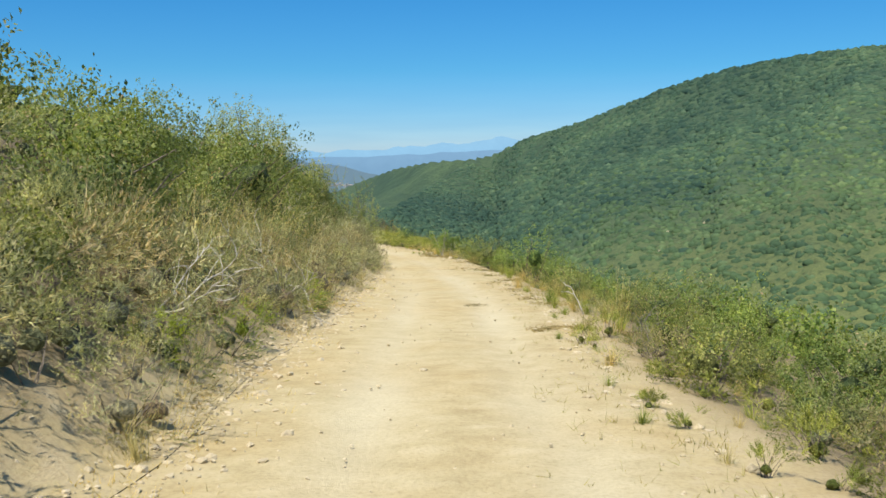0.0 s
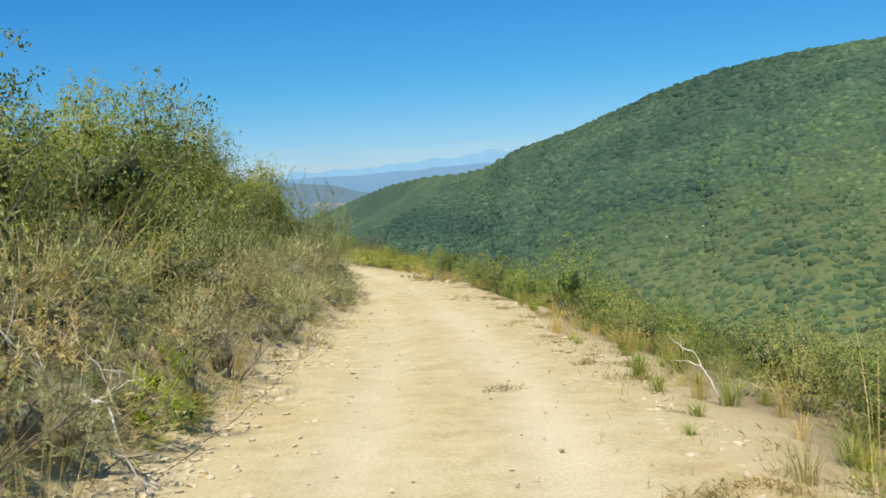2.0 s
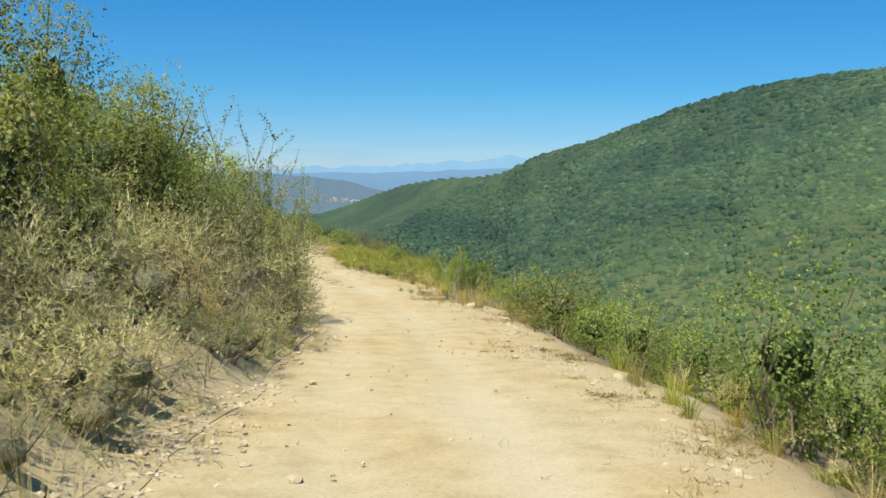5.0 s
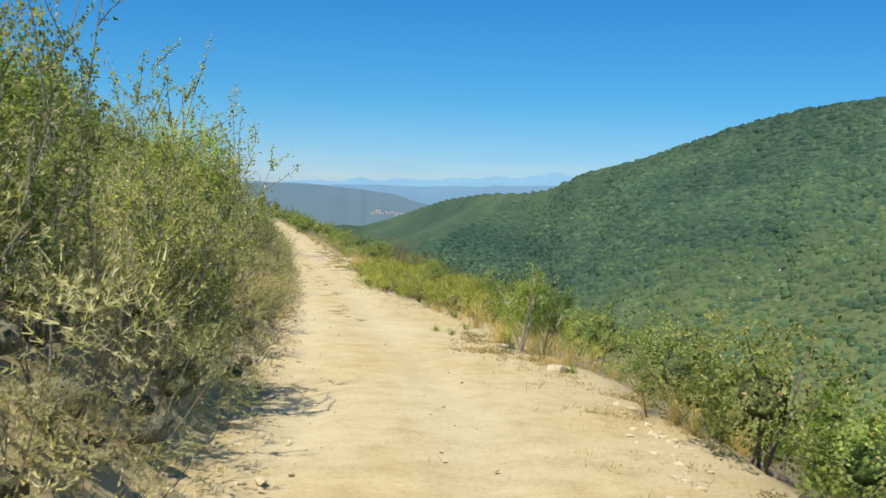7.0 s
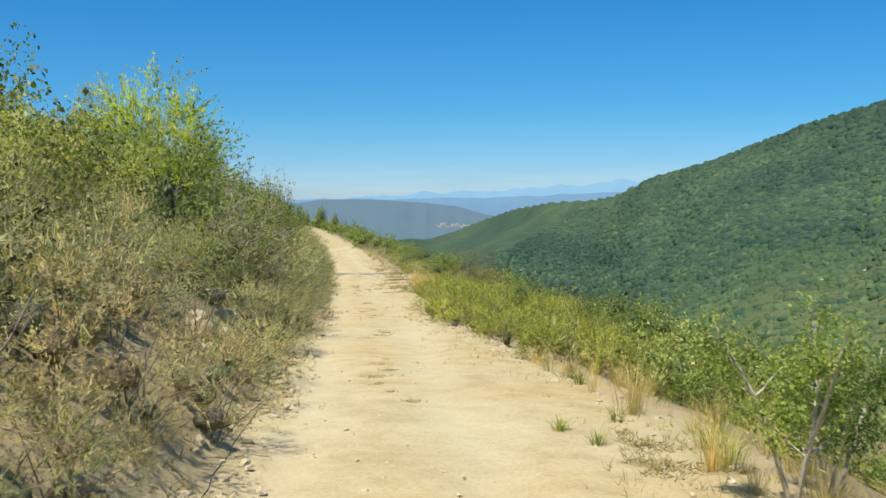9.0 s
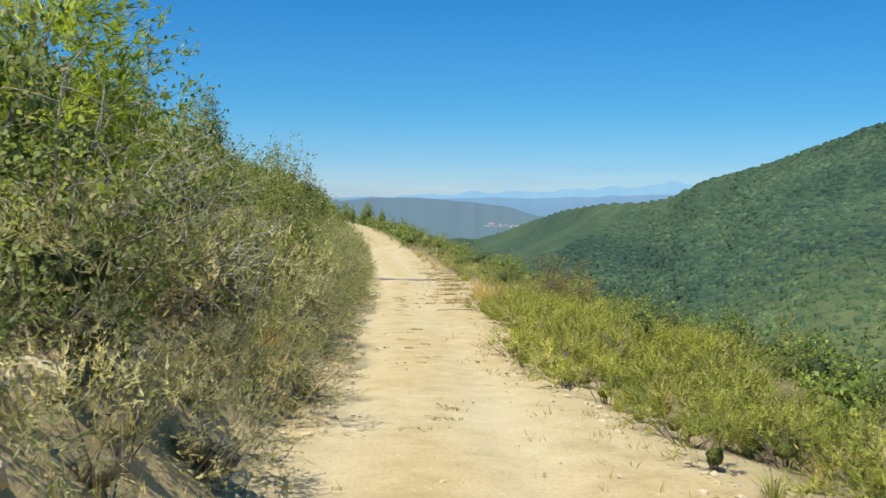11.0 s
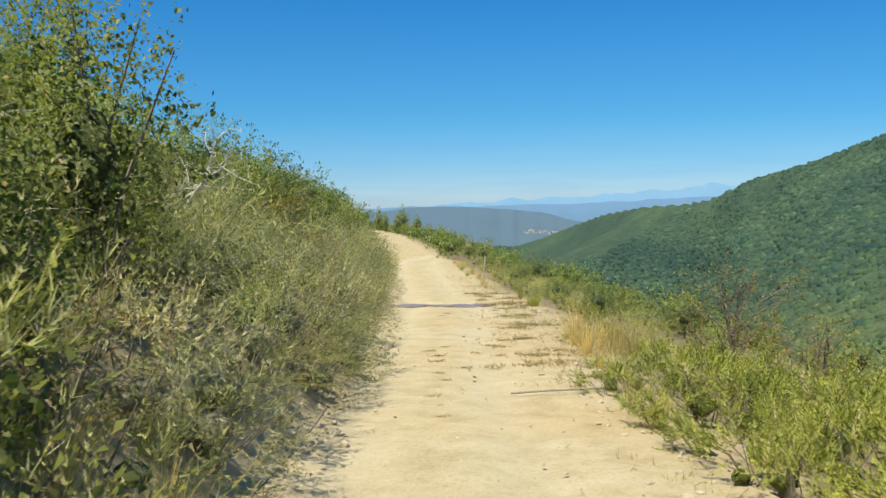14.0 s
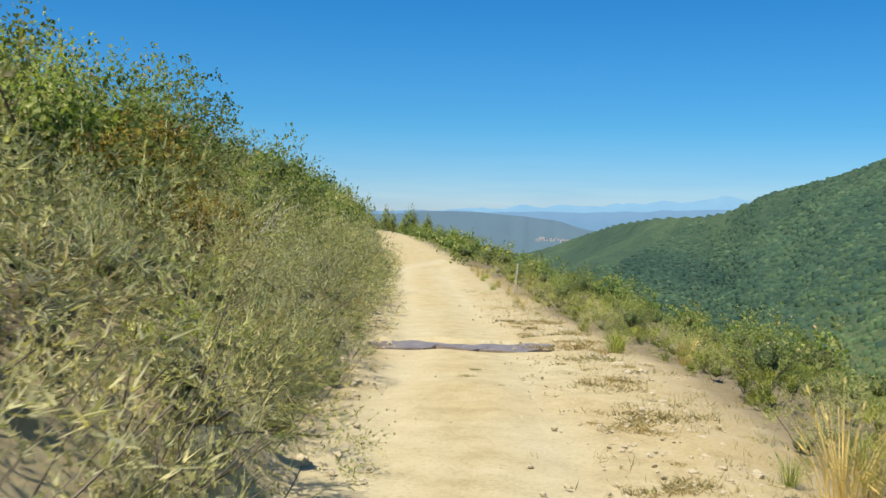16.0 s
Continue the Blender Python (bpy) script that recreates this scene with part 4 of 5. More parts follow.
def cover(y0, y1, d0, d1, step, side, choose):
    """Plants on a jittered grid between two distances from the track's edge."""
    y = y0
    while y < y1:
        d = d0 + spin.uniform(0, step * 0.6)
        while d < d1:
            yy, dd = y + spin.uniform(-0.4, 0.4) * step, d + spin.uniform(-0.3, 0.3) * step
            dd = max(dd, 0.02)
            x = float(edge_l(yy)) - dd if side < 0 else float(edge_r(yy)) + dd
            choose(x, yy, dd)
            d += step * spin.uniform(0.85, 1.2)
        y += step * 0.9


def patchy(x, y, seed):
    return float(fbm(np.array(x * 0.28), np.array(y * 0.28), 2, seed))


def kind_of(items, weights):
    return items[int(spin.choice(len(items), p=np.array(weights) / sum(weights)))]


OAK_FRONT = lambda y: float(np.interp(y, [0, 30, 36, 38, 46, 50, 56, 64, 67, 70, 80, 100, 130], [1.45, 1.55, 1.6, 1.8, 2.0, 1.5, 0.7, 0.55, 0.9, 1.95, 1.9, 1.6, 1.4]))


def left_front(x, y, d):
    if d > max(OAK_FRONT(y) - 0.1, 1.0):
        return
    if 50.6 < y < 53.4 and 0.3 < d < 1.2 or 54.5 < y < 65.5 and d > 0.6:
        return
    if y < 34 and d < 0.45:
        return
    p = patchy(x, y, 3)
    if p < -0.75:
        return
    k = kind_of(brooms, [4, 3, 2, 1, 3] if y > 64 else [4, 1.3, 2.6, 3.0, 1.0])
    s = spin.uniform(1.0, 1.45) * (0.66 if d < 0.45 else 1.0)
    m = stand(x, y, spin.uniform(0, TWO_PI), s, 0.05, (0, spin.uniform(0.05, 0.3)), spin.uniform(0.85, 1.15))
    taken.append((x, y, 0.37 * s))
    if d > 0.85 or y > 84:
        bank_items.append((k.children[1].data if d < 1.0 and y < 80 else brooms_far[brooms.index(k)], m))
    else:
        put(k, m)


bank_items = []
taken = []


def left_foot_broom(x, y, d):
    if (50.6 < y < 53.4 and d > 0.35) or (y < 34 and d < 0.5) or patchy(x, y, 29) < (-0.3 if y < 40 else -0.05):
        return
    k = kind_of(brooms, [4, 2, 1, 2.4, 1.4])
    taken.append((x, y, 0.36))
    put(k, stand(x, y, spin.uniform(0, TWO_PI), spin.uniform(0.5, 0.75), 0.03, (0, spin.uniform(0.2, 0.5)), spin.uniform(0.8, 1.1)))



def left_back(x, y, d):
    front = OAK_FRONT(y)
    if d < front:
        return
    if math.hypot(x + 8.05, y - 56.9) < 1.15:
        return
    full = d < front + 2.6 and y < 88
    taken.append((x, y, 0.25 if d < front + 1.2 else 0.6))
    p = patchy(x, y, 8)
    if d < 5 and p > 0.30 and spin.random() < 0.7:
        put(kind_of(brooms, [3, 2, 3, 1, 2]), stand(x, y, spin.uniform(0, TWO_PI), spin.uniform(1.1, 1.5), 0.05, (0, 0.1)))
        return
    s = (spin.uniform(0.62, 1.0) if d < front + 0.8 else spin.uniform(0.68, 1.22)) * (1.04 if y > 70 else 1.12 if 54 < y < 66 else 0.95 if y > 44 else 1.16 if y < 26 else 1.06)
    m = stand(x, y, spin.uniform(0, TWO_PI), s, 0.32, (spin.uniform(-0.1, 0.1), spin.uniform(0.22, 0.48)), spin.uniform(0.9, 1.2))
    if full and y > 6 and d < front + 1.0:
        bank_items.append((brooms_far[int(spin.integers(5))], stand(x + 0.5, y - 0.35, spin.uniform(0, TWO_PI), spin.uniform(0.6, 0.9), 0.06, (0, 0.3), 1.1)))
    if full:
        put(kind_of(oaks, [4, 4, 3, 3, 0.7] if not 54 < y < 67 else [3, 3.5, 3, 2.5, 1.2]), m)
    else:
        slope_items.append((kind_of(oaks_mid if y < 105 else oaks_far, [4, 3, 3]), m))


cover(1.5, 90, 0.08, 2.4, 0.98, -1, left_front)
cover(90, 112, 0.10, 2.0, 1.0, -1, left_front)
cover(3, 60, 0.3, 1.0, 0.85, -1, left_foot_broom)
cover(3, 86, 0.7, 5.6, 1.36, -1, left_back)
cover(2, 150, 5.4, 8.2, 1.95, -1, left_back)
cover(86, 150, 1.5, 5.6, 1.7, -1, left_back)


def left_gap(x, y, d):
    """Broom wherever the bank is still bare."""
    if 50.8 < y < 53.2 and 0.5 < d < 1.1 or y < 34 and d < 0.4:
        return
    q = np.array(taken)
    if (np.hypot(q[:, 0] - x, q[:, 1] - y) - q[:, 2]).min() < (-0.16 if y > 64 else -0.08):
        return
    s = spin.uniform(0.75, 1.05)
    taken.append((x, y, 0.40 * s))
    m = stand(x, y, spin.uniform(0, TWO_PI), s, 0.05, (0, spin.uniform(0.1, 0.4)), spin.uniform(0.9, 1.15))
    k = kind_of(brooms, [4, 3, 1, 2, 3])
    if d > 0.45 or y > 84:
        bank_items.append((k.children[1].data if d < 1.0 and y < 80 else brooms_far[brooms.index(k)], m))
    else:
        put(k, m)


def left_more(x, y, d):
    """A second, lower layer of broom between the larger shrubs."""
    if 50.6 < y < 53.4 and d < 1.3 or 54.5 < y < 65.5 or d > OAK_FRONT(y) + 0.4 or patchy(x * 2.2, y * 2.2, 47) < -0.05:
        return
    k = spin.choice(5, p=[0.32, 0.24, 0.16, 0.12, 0.16] if y > 60 else [0.32, 0.08, 0.2, 0.32, 0.08])
    bank_items.append((brooms_far[k], stand(x, y, spin.uniform(0, TWO_PI), spin.uniform(0.6, 1.0), 0.06, (spin.uniform(-0.1, 0.1), spin.uniform(0.1, 0.4)), spin.uniform(0.9, 1.5))))


cover(3, 60, 0.55, 2.6, 0.95, -1, left_more)
cover(60, 88, 0.35, 3.2, 0.85, -1, left_more)
cover(2, 96, 0.22, 1.7, 0.58, -1, left_gap)
cover(2, 96, 1.7, 3.6, 0.75, -1, left_gap)


def straw_left(x, y, d):
    if spin.random() < (0.42 if 9 < y < 26 else 0.22):
        k = kind_of(straws, [1, 2, 6] if 8 < y < 38 else [3, 4, 2])
        put(k, stand(x, y, spin.uniform(0, TWO_PI), spin.uniform(0.7, 1.1), 0.02, (0, spin.uniform(0.1, 0.5))))


cover(3, 38, 0.1, 2.3, 1.05, -1, straw_left)
cover(46, 70, 0.1, 0.9, 0.9, -1, straw_left)
for k in range(13):
    sy = 10 + k * 1.05 + spin.uniform(-0.2, 0.2)
    sd = spin.uniform(0.5, 1.7)
    put(straws[2], stand(float(edge_l(sy)) - sd, sy, spin.uniform(0, TWO_PI), spin.uniform(0.95, 1.25), -0.2, (spin.uniform(-0.3, 0.3), spin.uniform(0.0, 0.4))))


# the outer side of the track
def right_verge(x, y, d):
    p = patchy(x, y, 14)
    if y < 15 and p > -0.5:
        k = kind_of(soft_greens + [brooms[1], brooms[3]] + greens[1:] + straws[:2], [2, 2, 2, 2, 1, 2, 2, 1.5, 2])
        put(k, stand(x, y, spin.uniform(0, TWO_PI), spin.uniform(0.45, 0.75) * (0.7 if d < 0.4 else 1.0), 0.03))
        return
    if y < 36 and (p < (-0.2 if d < 0.7 else -0.5) or d < 0.1):
        return
    if 36 <= y < 52 and p < -0.1:
        return
    if 72 < y < 95 and d < 0.8 and p < 0.0:
        return
    pick = spin.random()
    if y > 73.5 and d > 0.9 and pick < 0.75:
        put(kind_of(soft_greens + [brooms[1], brooms[4]], [1, 1, 1, 0.8, 0.8]), stand(x, y, spin.uniform(0, TWO_PI), spin.uniform(0.55, 0.85), 0.04))
        return
    if 55 < y < 73.5:
        if pick < 0.78:
            s = spin.uniform(0.75, 1.1) if d < 0.5 else spin.uniform(1.0, 1.4)
            put(kind_of(soft_greens, [1, 1, 1]), stand(x, y, spin.uniform(0, TWO_PI), s, 0.04))
        else:
            put(kind_of(straws + greens, [0.5, 1, 0.5, 1, 1, 0.5]), stand(x, y, spin.uniform(0, TWO_PI), spin.uniform(0.7, 1.1), 0.02))
        return
    k = kind_of(straws, [1, 3, 0.5]) if pick < (0.8 if 36 < y < 54 or y > 78 else 0.5) else kind_of(greens, [2, 3, 3])
    put(k, stand(x, y, spin.uniform(0, TWO_PI), spin.uniform(0.6, 1.0), 0.02))


cover(4, 36, 0.0, 2.4, 0.62, 1, right_verge)
cover(36, 54, 0.0, 1.8, 0.62, 1, right_verge)
cover(54, 75, 0.1, 4.2, 0.64, 1, right_verge)
cover(74, 112, 0.3, 3.2, 0.85, 1, right_verge)


def right_scrub(x, y, d):
    if math.hypot(x - 0.1, y - 47.4) < 2.0 or math.hypot(x, y - 54.2) < 1.2:
        return
    if 40 < y < 55 and d < 2.5:
        return
    if 58 < y < 76 and d < 4.2:
        return
    p = patchy(x, y, 17)
    if p < (-0.6 if y < 36 or y > 74 else -0.35):
        return
    s = spin.uniform(0.55, 0.95) * (0.7 if 46 < y < 58 else 1.0)
    if y < 27 and d < 3.2:
        s *= 0.72
    if d > 3.6:
        slope_items.append((kind_of(oaks_mid + oaks_far[2:], [3, 2, 3, 0.5 if y > 74 else 3]), stand(x, y, spin.uniform(0, TWO_PI), s * (0.5 if y > 74 else 0.85), 0.08)))
        return
    if y > 74:
        k = kind_of([brooms[1], brooms[4], bright[2], oaks[1], soft_greens[2]], [3, 3, 1, 2, 2])
        s *= 0.68
    else:
        k = kind_of(bright + [oaks[1], brooms[0]], [2, 3, 3, 1.2, 2, 1.5])
    put(k, stand(x, y, spin.uniform(0, TWO_PI), s, 0.08))


cover(5, 36, 1.2, 9.5, 1.15, 1, right_scrub)
cover(36, 56, 1.3, 7.5, 1.2, 1, right_scrub)
cover(74, 120, 1.8, 7.0, 1.35, 1, right_scrub)
cover(56, 74, 3.6, 8.5, 1.5, 1, right_scrub)


def right_low(x, y, d):
    slope_items.append((kind_of(oaks_far, [3, 3, 3]), stand(x, y, spin.uniform(0, TWO_PI), spin.uniform(0.6, 1.05), 0.1)))


cover(14, 130, 6.5, 15, 2.9, 1, right_low)
cover(114, 235, 0.5, 8, 2.6, 1, right_low)
cover(150, 235, 0.5, 9, 2.6, -1, right_low)
joined("bank_scrub", bank_items, "grey-green broom higher on the bank and far along it", "scrub")
joined("hillside_scrub", slope_items, "green evergreen scrub higher up and lower down the slope", "scrub")

# single plants that stand out
put(bright[0], stand(2.85, 31.8, 0.4, 1.0, 0.05))
put(bright[0], stand(3.5, 30.6, 2.1, 0.72, 0.05))
put(bright[2], stand(1.75, 41.0, 1.2, 1.05, 0.05))
put(bright[1], stand(2.3, 40.0, 2.2, 0.95, 0.05))
put(oaks[1], stand(1.3, 42.6, 0.8, 0.62, 0.05))
put(bright[3], stand(0.0, 54.2, 0.5, 1.05, 0.3))
put(bright[1], stand(0.15, 53.2, 0.5, 0.7, 0.15))
put(bright[3], stand(-2.6, 68.3, 1.5, 0.95, 0.05))
put(oaks[1], stand(-4.9, 84.2, 1.1, 0.6, 0.05))
put(golden, stand(-2.5, 17.8, 0.3, 0.95))
put(golden, stand(-2.7, 18.9, 1.3, 0.8))
put(bright[1], stand(-2.28, 18.4, 0.3, 0.36))
put(rusty, stand(-2.32, 18.8, 0.3, 0.26))
put(bright[1], stand(-9.4, 70.75, 1.3, 0.5))
put(brooms[3], stand(-9.0, 71.1, 1.3, 0.8))
put(bright[1], stand(-8.05, 61.6, 2.3, 0.4))
put(rusty, stand(-12.75, 80.2, 0.3, 1.15))
put(rusty, stand(-12.5, 81.3, 1.3, 0.75))
put(golden, stand(-2.55, 12.6, 0.3, 1.0))
put(golden, stand(-2.75, 9.4, 0.9, 0.8))
put(golden, stand(-3.9, 28.0, 0.9, 0.6))
put(golden, stand(-10.9, 77.6, 0.9, 0.6))
put(straws[0], stand(-6.85, 78.2, 0.2, 1.35, 0.02))
put(straws[0], stand(-6.65, 78.35, 1.2, 1.1, 0.02))
put(straws[0], stand(-6.4, 77.9, 4.2, 1.0, 0.02))
put(straws[0], stand(-6.1, 78.0, 5.2, 1.1, 0.02))
put(straws[0], stand(-6.25, 78.4, 3.2, 1.1, 0.02))
put(straws[0], stand(-5.8, 78.7, 0.2, 1.0, 0.02))
for sx, sy, kind in ((-6.6, 58.7, 2), (-6.7, 59.5, 2), (-6.55, 59.0, 0)):
    put(straws[kind], stand(sx, sy, sy * 5, 0.9, 0.02, (0, 0.35)))
put(greens[0], stand(-6.3, 80.5, 1.2, 0.9, 0.02))
put(straws[0], stand(-6.6, 77.3, 2.2, 1.0, 0.02))
put(straws[0], stand(-5.9, 77.7, 2.9, 1.15, 0.02))
put(straws[0], stand(-5.6, 78.4, 0.9, 1.05, 0.02))
for sx, sy, ss in ((1.59, 7.98, 0.8), (1.62, 14.2, 0.7), (2.2, 18.3, 0.9), (1.9, 17.4, 0.7), (-1.5, 49.7, 0.9), (-1.2, 49.2, 0.8), (-1.0, 50.3, 0.9)):
    put(greens[2], stand(sx, sy, sx * 7, ss, 0.01))

# flattened dry weeds between the wheel tracks and on the eroded outer verge
weeds = [mat_mesh(430 + k, n, sp, h, DRY) for k, (n, h, sp) in enumerate([(130, 0.03, 0.15), (90, 0.028, 0.11), (330, 0.06, 0.28)])]
weed_items = []
strip = np.random.default_rng(64)
for wy in np.arange(50.5, 84, 0.62):
    if fbm(np.array(wy * 0.5), np.array(2.2), 2, 73) < -0.12:
        continue
    wx = float(np.interp(wy, [51, 62, 72, 86], [-3.15, -5.45, -7.85, -10.6])) + strip.normal(0, 0.13)
    weed_items.append((weeds[strip.integers(2)], stand(wx, wy, strip.uniform(0, TWO_PI), strip.uniform(0.7, 1.25), 0.005)))
for k in range(70):
    wy = strip.uniform(74, 92)
    wx = float(edge_r(wy)) + strip.normal(-0.25, 0.45)
    weed_items.append((weeds[strip.integers(3)], stand(wx, wy, strip.uniform(0, TWO_PI), strip.uniform(0.8, 1.8), 0.005)))
for k in range(60):
    wy = strip.uniform(15, 50)
    wx = float(edge_r(wy)) + strip.normal(0.0, 0.35)
    weed_items.append((weeds[strip.integers(3)], stand(wx, wy, strip.uniform(0, TWO_PI), strip.uniform(0.8, 1.6), 0.005)))
joined("dry_weeds", weed_items, "low brown withered weeds between the ruts and on the verge", "weeds")

sapling = young_tree("sapling", 500, 1.6, 0.8, 3, 0.030, 230, 20, LIME, PALE_BARK, "slender yellow-green sapling with pale trunks on the verge")
sapling.matrix_basis = stand(-0.08, 47.35, 0.6, 1.0, 0.03)
planted(sapling, stand(0.35, 48.1, 2.4, 0.85, 0.03))
planted(sapling, stand(2.05, 43.3, 1.4, 0.9, 0.03))
autumn = young_tree("autumn_tree", 510, 1.75, 2.1, 5, 0.032, 120, 15, RUST, BARK, "twiggy small tree with sparse orange-brown leaves on the verge", 0.25)
autumn.matrix_basis = stand(-4.6, 74.9, 0.0, 1.0, 0.03)
tagged(planted(autumn, stand(-3.7, 74.2, 2.0, 0.75, 0.03)), "smaller twiggy tree with orange-brown leaves below the verge")
WAND = leaf_material("wand_leaf", (0.19, 0.23, 0.085), (0.30, 0.34, 0.13), (0.44, 0.47, 0.21), (0.46, 0.34, 0.20))
wands = [thing("tall_shrub", zip(("stem", "foliage"), wand_meshes(520 + k, h, n, 0.033, 36, WAND, TWIG)), "tall thin shrub of upright leafy wands on the bank", "shrub", "tall shrubs")
         for k, (h, n) in enumerate([(2.5, 11), (2.1, 12), (1.7, 12)])]
wput = keep(wands)
for k, wx, wy, ws, ry in ((0, -3.45, 38.4, 1.05, 0.10), (0, -3.3, 40.0, 1.0, 0.16), (0, -3.8, 38.9, 1.15, 0.05), (1, -3.3, 40.9, 1.1, 0.14), (0, -3.6, 41.6, 1.0, 0.15), (0, -3.4, 42.0, 1.0, 0.18), (2, -3.35, 41.3, 1.0, 0.22)):
    wput(wands[k], stand(wx, wy, wx * 9, ws, 0.05, (0, ry)))
tall_oak = thing("evergreen_tree", zip(("trunk", "crown"), bush_meshes(540, 1.6, 2.5, 22, 4000, 0.040, OAK, BARK, fill=1500, thick=1.1)), "olive-green evergreen tree rising above the scrub", "tree")
tall_oak.matrix_basis = stand(-9.4, 67.9, 0.3, 1.0)
for tx, ty, ts in ((-5.9, 34.3, 1.25), (-6.6, 33.4, 1.3), (-6.1, 37.6, 1.1), (-8.3, 65.1, 0.75), (-13.3, 73.5, 1.1), (-14.2, 71.0, 1.2), (-12.7, 64.5, 1.0), (-6.0, 27.5, 0.9), (-4.6, 37.1, 0.9), (-5.0, 39.2, 1.0)):
    planted(tall_oak, stand(tx, ty, tx * 5, ts))
pine = thing("young_pine", zip(("trunk", "crown"), broom_meshes(550, 0.95, 1.7, 20, 330, YELLOW, BARK, 5, 0.007, 0.085, 0.6)), "young bright yellow-green pine above the scrub", "tree")
pine.matrix_basis = stand(-8.15, 57.3, 0, 2.05)

# dead wood
for k, (dx, dy, length, arms, tw, thick, way, label) in enumerate([
        (-2.75, 17.0, 1.5, 3, 6, 0.016, (0.5, -0.4, 0.7), "bleached dead branches leaning out of the bank"),
        (-3.0, 10.5, 1.4, 3, 5, 0.014, (0.7, -0.2, 0.5), "pale dead branch lying in the scrub"),
        (-11.5, 72.8, 1.4, 3, 10, 0.022, (0.85, 0.1, 0.25), "bleached dead tree with crooked branches"),
        (-6.6, 55.2, 1.6, 4, 7, 0.016, (0.6, -0.3, 0.7), "grey dead branches at the foot of the bush"),
        (-7.9, 61.0, 1.5, 5, 10, 0.012, (0.7, -0.35, 0.5), "bare grey branches hanging out of the scrub"),
        (-7.5, 59.6, 1.3, 5, 10, 0.010, (0.7, -0.45, 0.5), "bare grey branches hanging out of the scrub"),
        (-12.3, 82.2, 1.1, 3, 5, 0.014, (0.4, -0.2, 0.9), "bare crooked stems above the broom"),
        (2.75, 19.2, 1.0, 1, 3, 0.018, (-0.25, 0.1, 0.9), "dead pale stalk on the outer verge"),
        (2.7, 13.2, 0.9, 3, 6, 0.012, (0.1, 0.1, 0.9), "dead twiggy bush below the verge"),
        (0.55, 46.6, 0.8, 4, 7, 0.010, (0.1, 0, 0.9), "dead twiggy bush below the verge"),
        (-4.4, 27.5, 1.3, 3, 5, 0.013, (0.7, -0.2, 0.5), "pale dead branch lying in the scrub"),
        (-3.2, 64.2, 0.9, 2, 4, 0.012, (0.2, 0.2, 0.7), "dead twiggy bush below the verge")]):
    ob = new("dead_branch", bare_mesh(600 + k, length, arms, tw, thick, way, wood=TWIG if "grey" in label or "twiggy" in label else DEAD))
    ob.matrix_basis = stand(dx, dy, 0, 1.0, -0.25 if dx < -2 and k not in (2,) else 0.0)
    tagged(ob, label, "branch", "dead wood")
bare_kinds = [bare_mesh(640 + k, 1.0, 4, 9, 0.009, (0.6, -0.4, 0.55), 0.26, PALE_BARK) for k in range(3)]
for k in range(16):
    by = 55.5 + k * 0.72 + spin.uniform(-0.3, 0.3)
    bd = OAK_FRONT(by) + spin.uniform(0.15, 1.5)
    bx = float(edge_l(by)) - bd
    ob = new("dead_branch", bare_kinds[k % 3])
    ob.matrix_basis = stand(bx, by, spin.uniform(-0.6, 0.6), spin.uniform(0.75, 1.15), -spin.uniform(0.35, 1.1))
    tagged(ob, "bare pale grey twigs hanging out of the oak scrub", "branch", "dead wood")
stick = new("stick", mesh_of("stick", *tube(np.array([[0, 0, 0], [0.4, 0.02, 0.02], [0.8, 0.09, 0.015], [1.15, 0.1, 0.03]]), [0.012, 0.011, 0.009, 0.004], 5), TWIG))
stick.matrix_basis = stand(-7.1, 72.45, 0.25, 1.0, -0.02)
tagged(stick, "dry stick lying on the edge of the track", "stick")
post = new("wooden_stake", mesh_of("wooden_stake", *tube(np.array([[0, 0, -0.2], [0.02, 0, 0.3], [0.07, 0, 0.8]]), [0.03, 0.028, 0.025], 6), PALE_BARK))
post.matrix_basis = stand(-12.0, 100.5, 0, 1.1, 0)
tagged(post, "weathered wooden stake on the verge", "stake")

# conifers where the track bends away
conifer = thing("conifer", zip(("trunk", "crown"), bush_meshes(560, 1.7, 4.0, 40, 1000, 0.16, OAK_DARK, BARK, fill=200)), "dark conifer beside the bend of the track", "tree", "trees at the bend")
conifer.matrix_basis = stand(-37.4, 190.9, 0.3, 1.0)
for cx, cy, cs in ((-35.4, 204, 0.95), (-39.5, 186, 0.75), (-33.6, 182, 0.7), (-36.0, 176, 0.6), (-33.0, 170, 0.6), (-31.0, 190, 0.7), (-30.5, 176, 0.55), (-28.5, 160, 0.55), (-27.0, 166, 0.5), (-49, 205, 0.9), (-52, 212, 1.0), (-47, 196, 0.7), (-56, 220, 0.9), (-62, 228, 1.0), (-43, 215, 1.0)):
    planted(conifer, stand(cx, cy, cx, cs))


# ---- stones ----
def stones(name, count, place, size, label):
    """Loose stones and gravel, strewn and half sunk."""
    r = np.random.default_rng(len(name) + count)
    base, face = icosphere(1)
    h = Heap()
    for k in range(count):
        x, y = place(r)
        s = size * r.uniform(0.35, 1.0) ** 1.8
        v = base * r.uniform(0.62, 1.35, (len(base), 1)) * s * [1, r.uniform(0.6, 0.95), r.uniform(0.4, 0.7)]
        a = r.uniform(0, TWO_PI)
        v = v @ np.array([[math.cos(a), -math.sin(a), 0], [math.sin(a), math.cos(a), 0], [0, 0, 1]])
        h.add(v + [x, y, float(ground_z(x, y)) + s * 0.04], face)
    ob = new(name, h.mesh(name, STONE))
    return tagged(ob, label, "stones", kind="stuff")


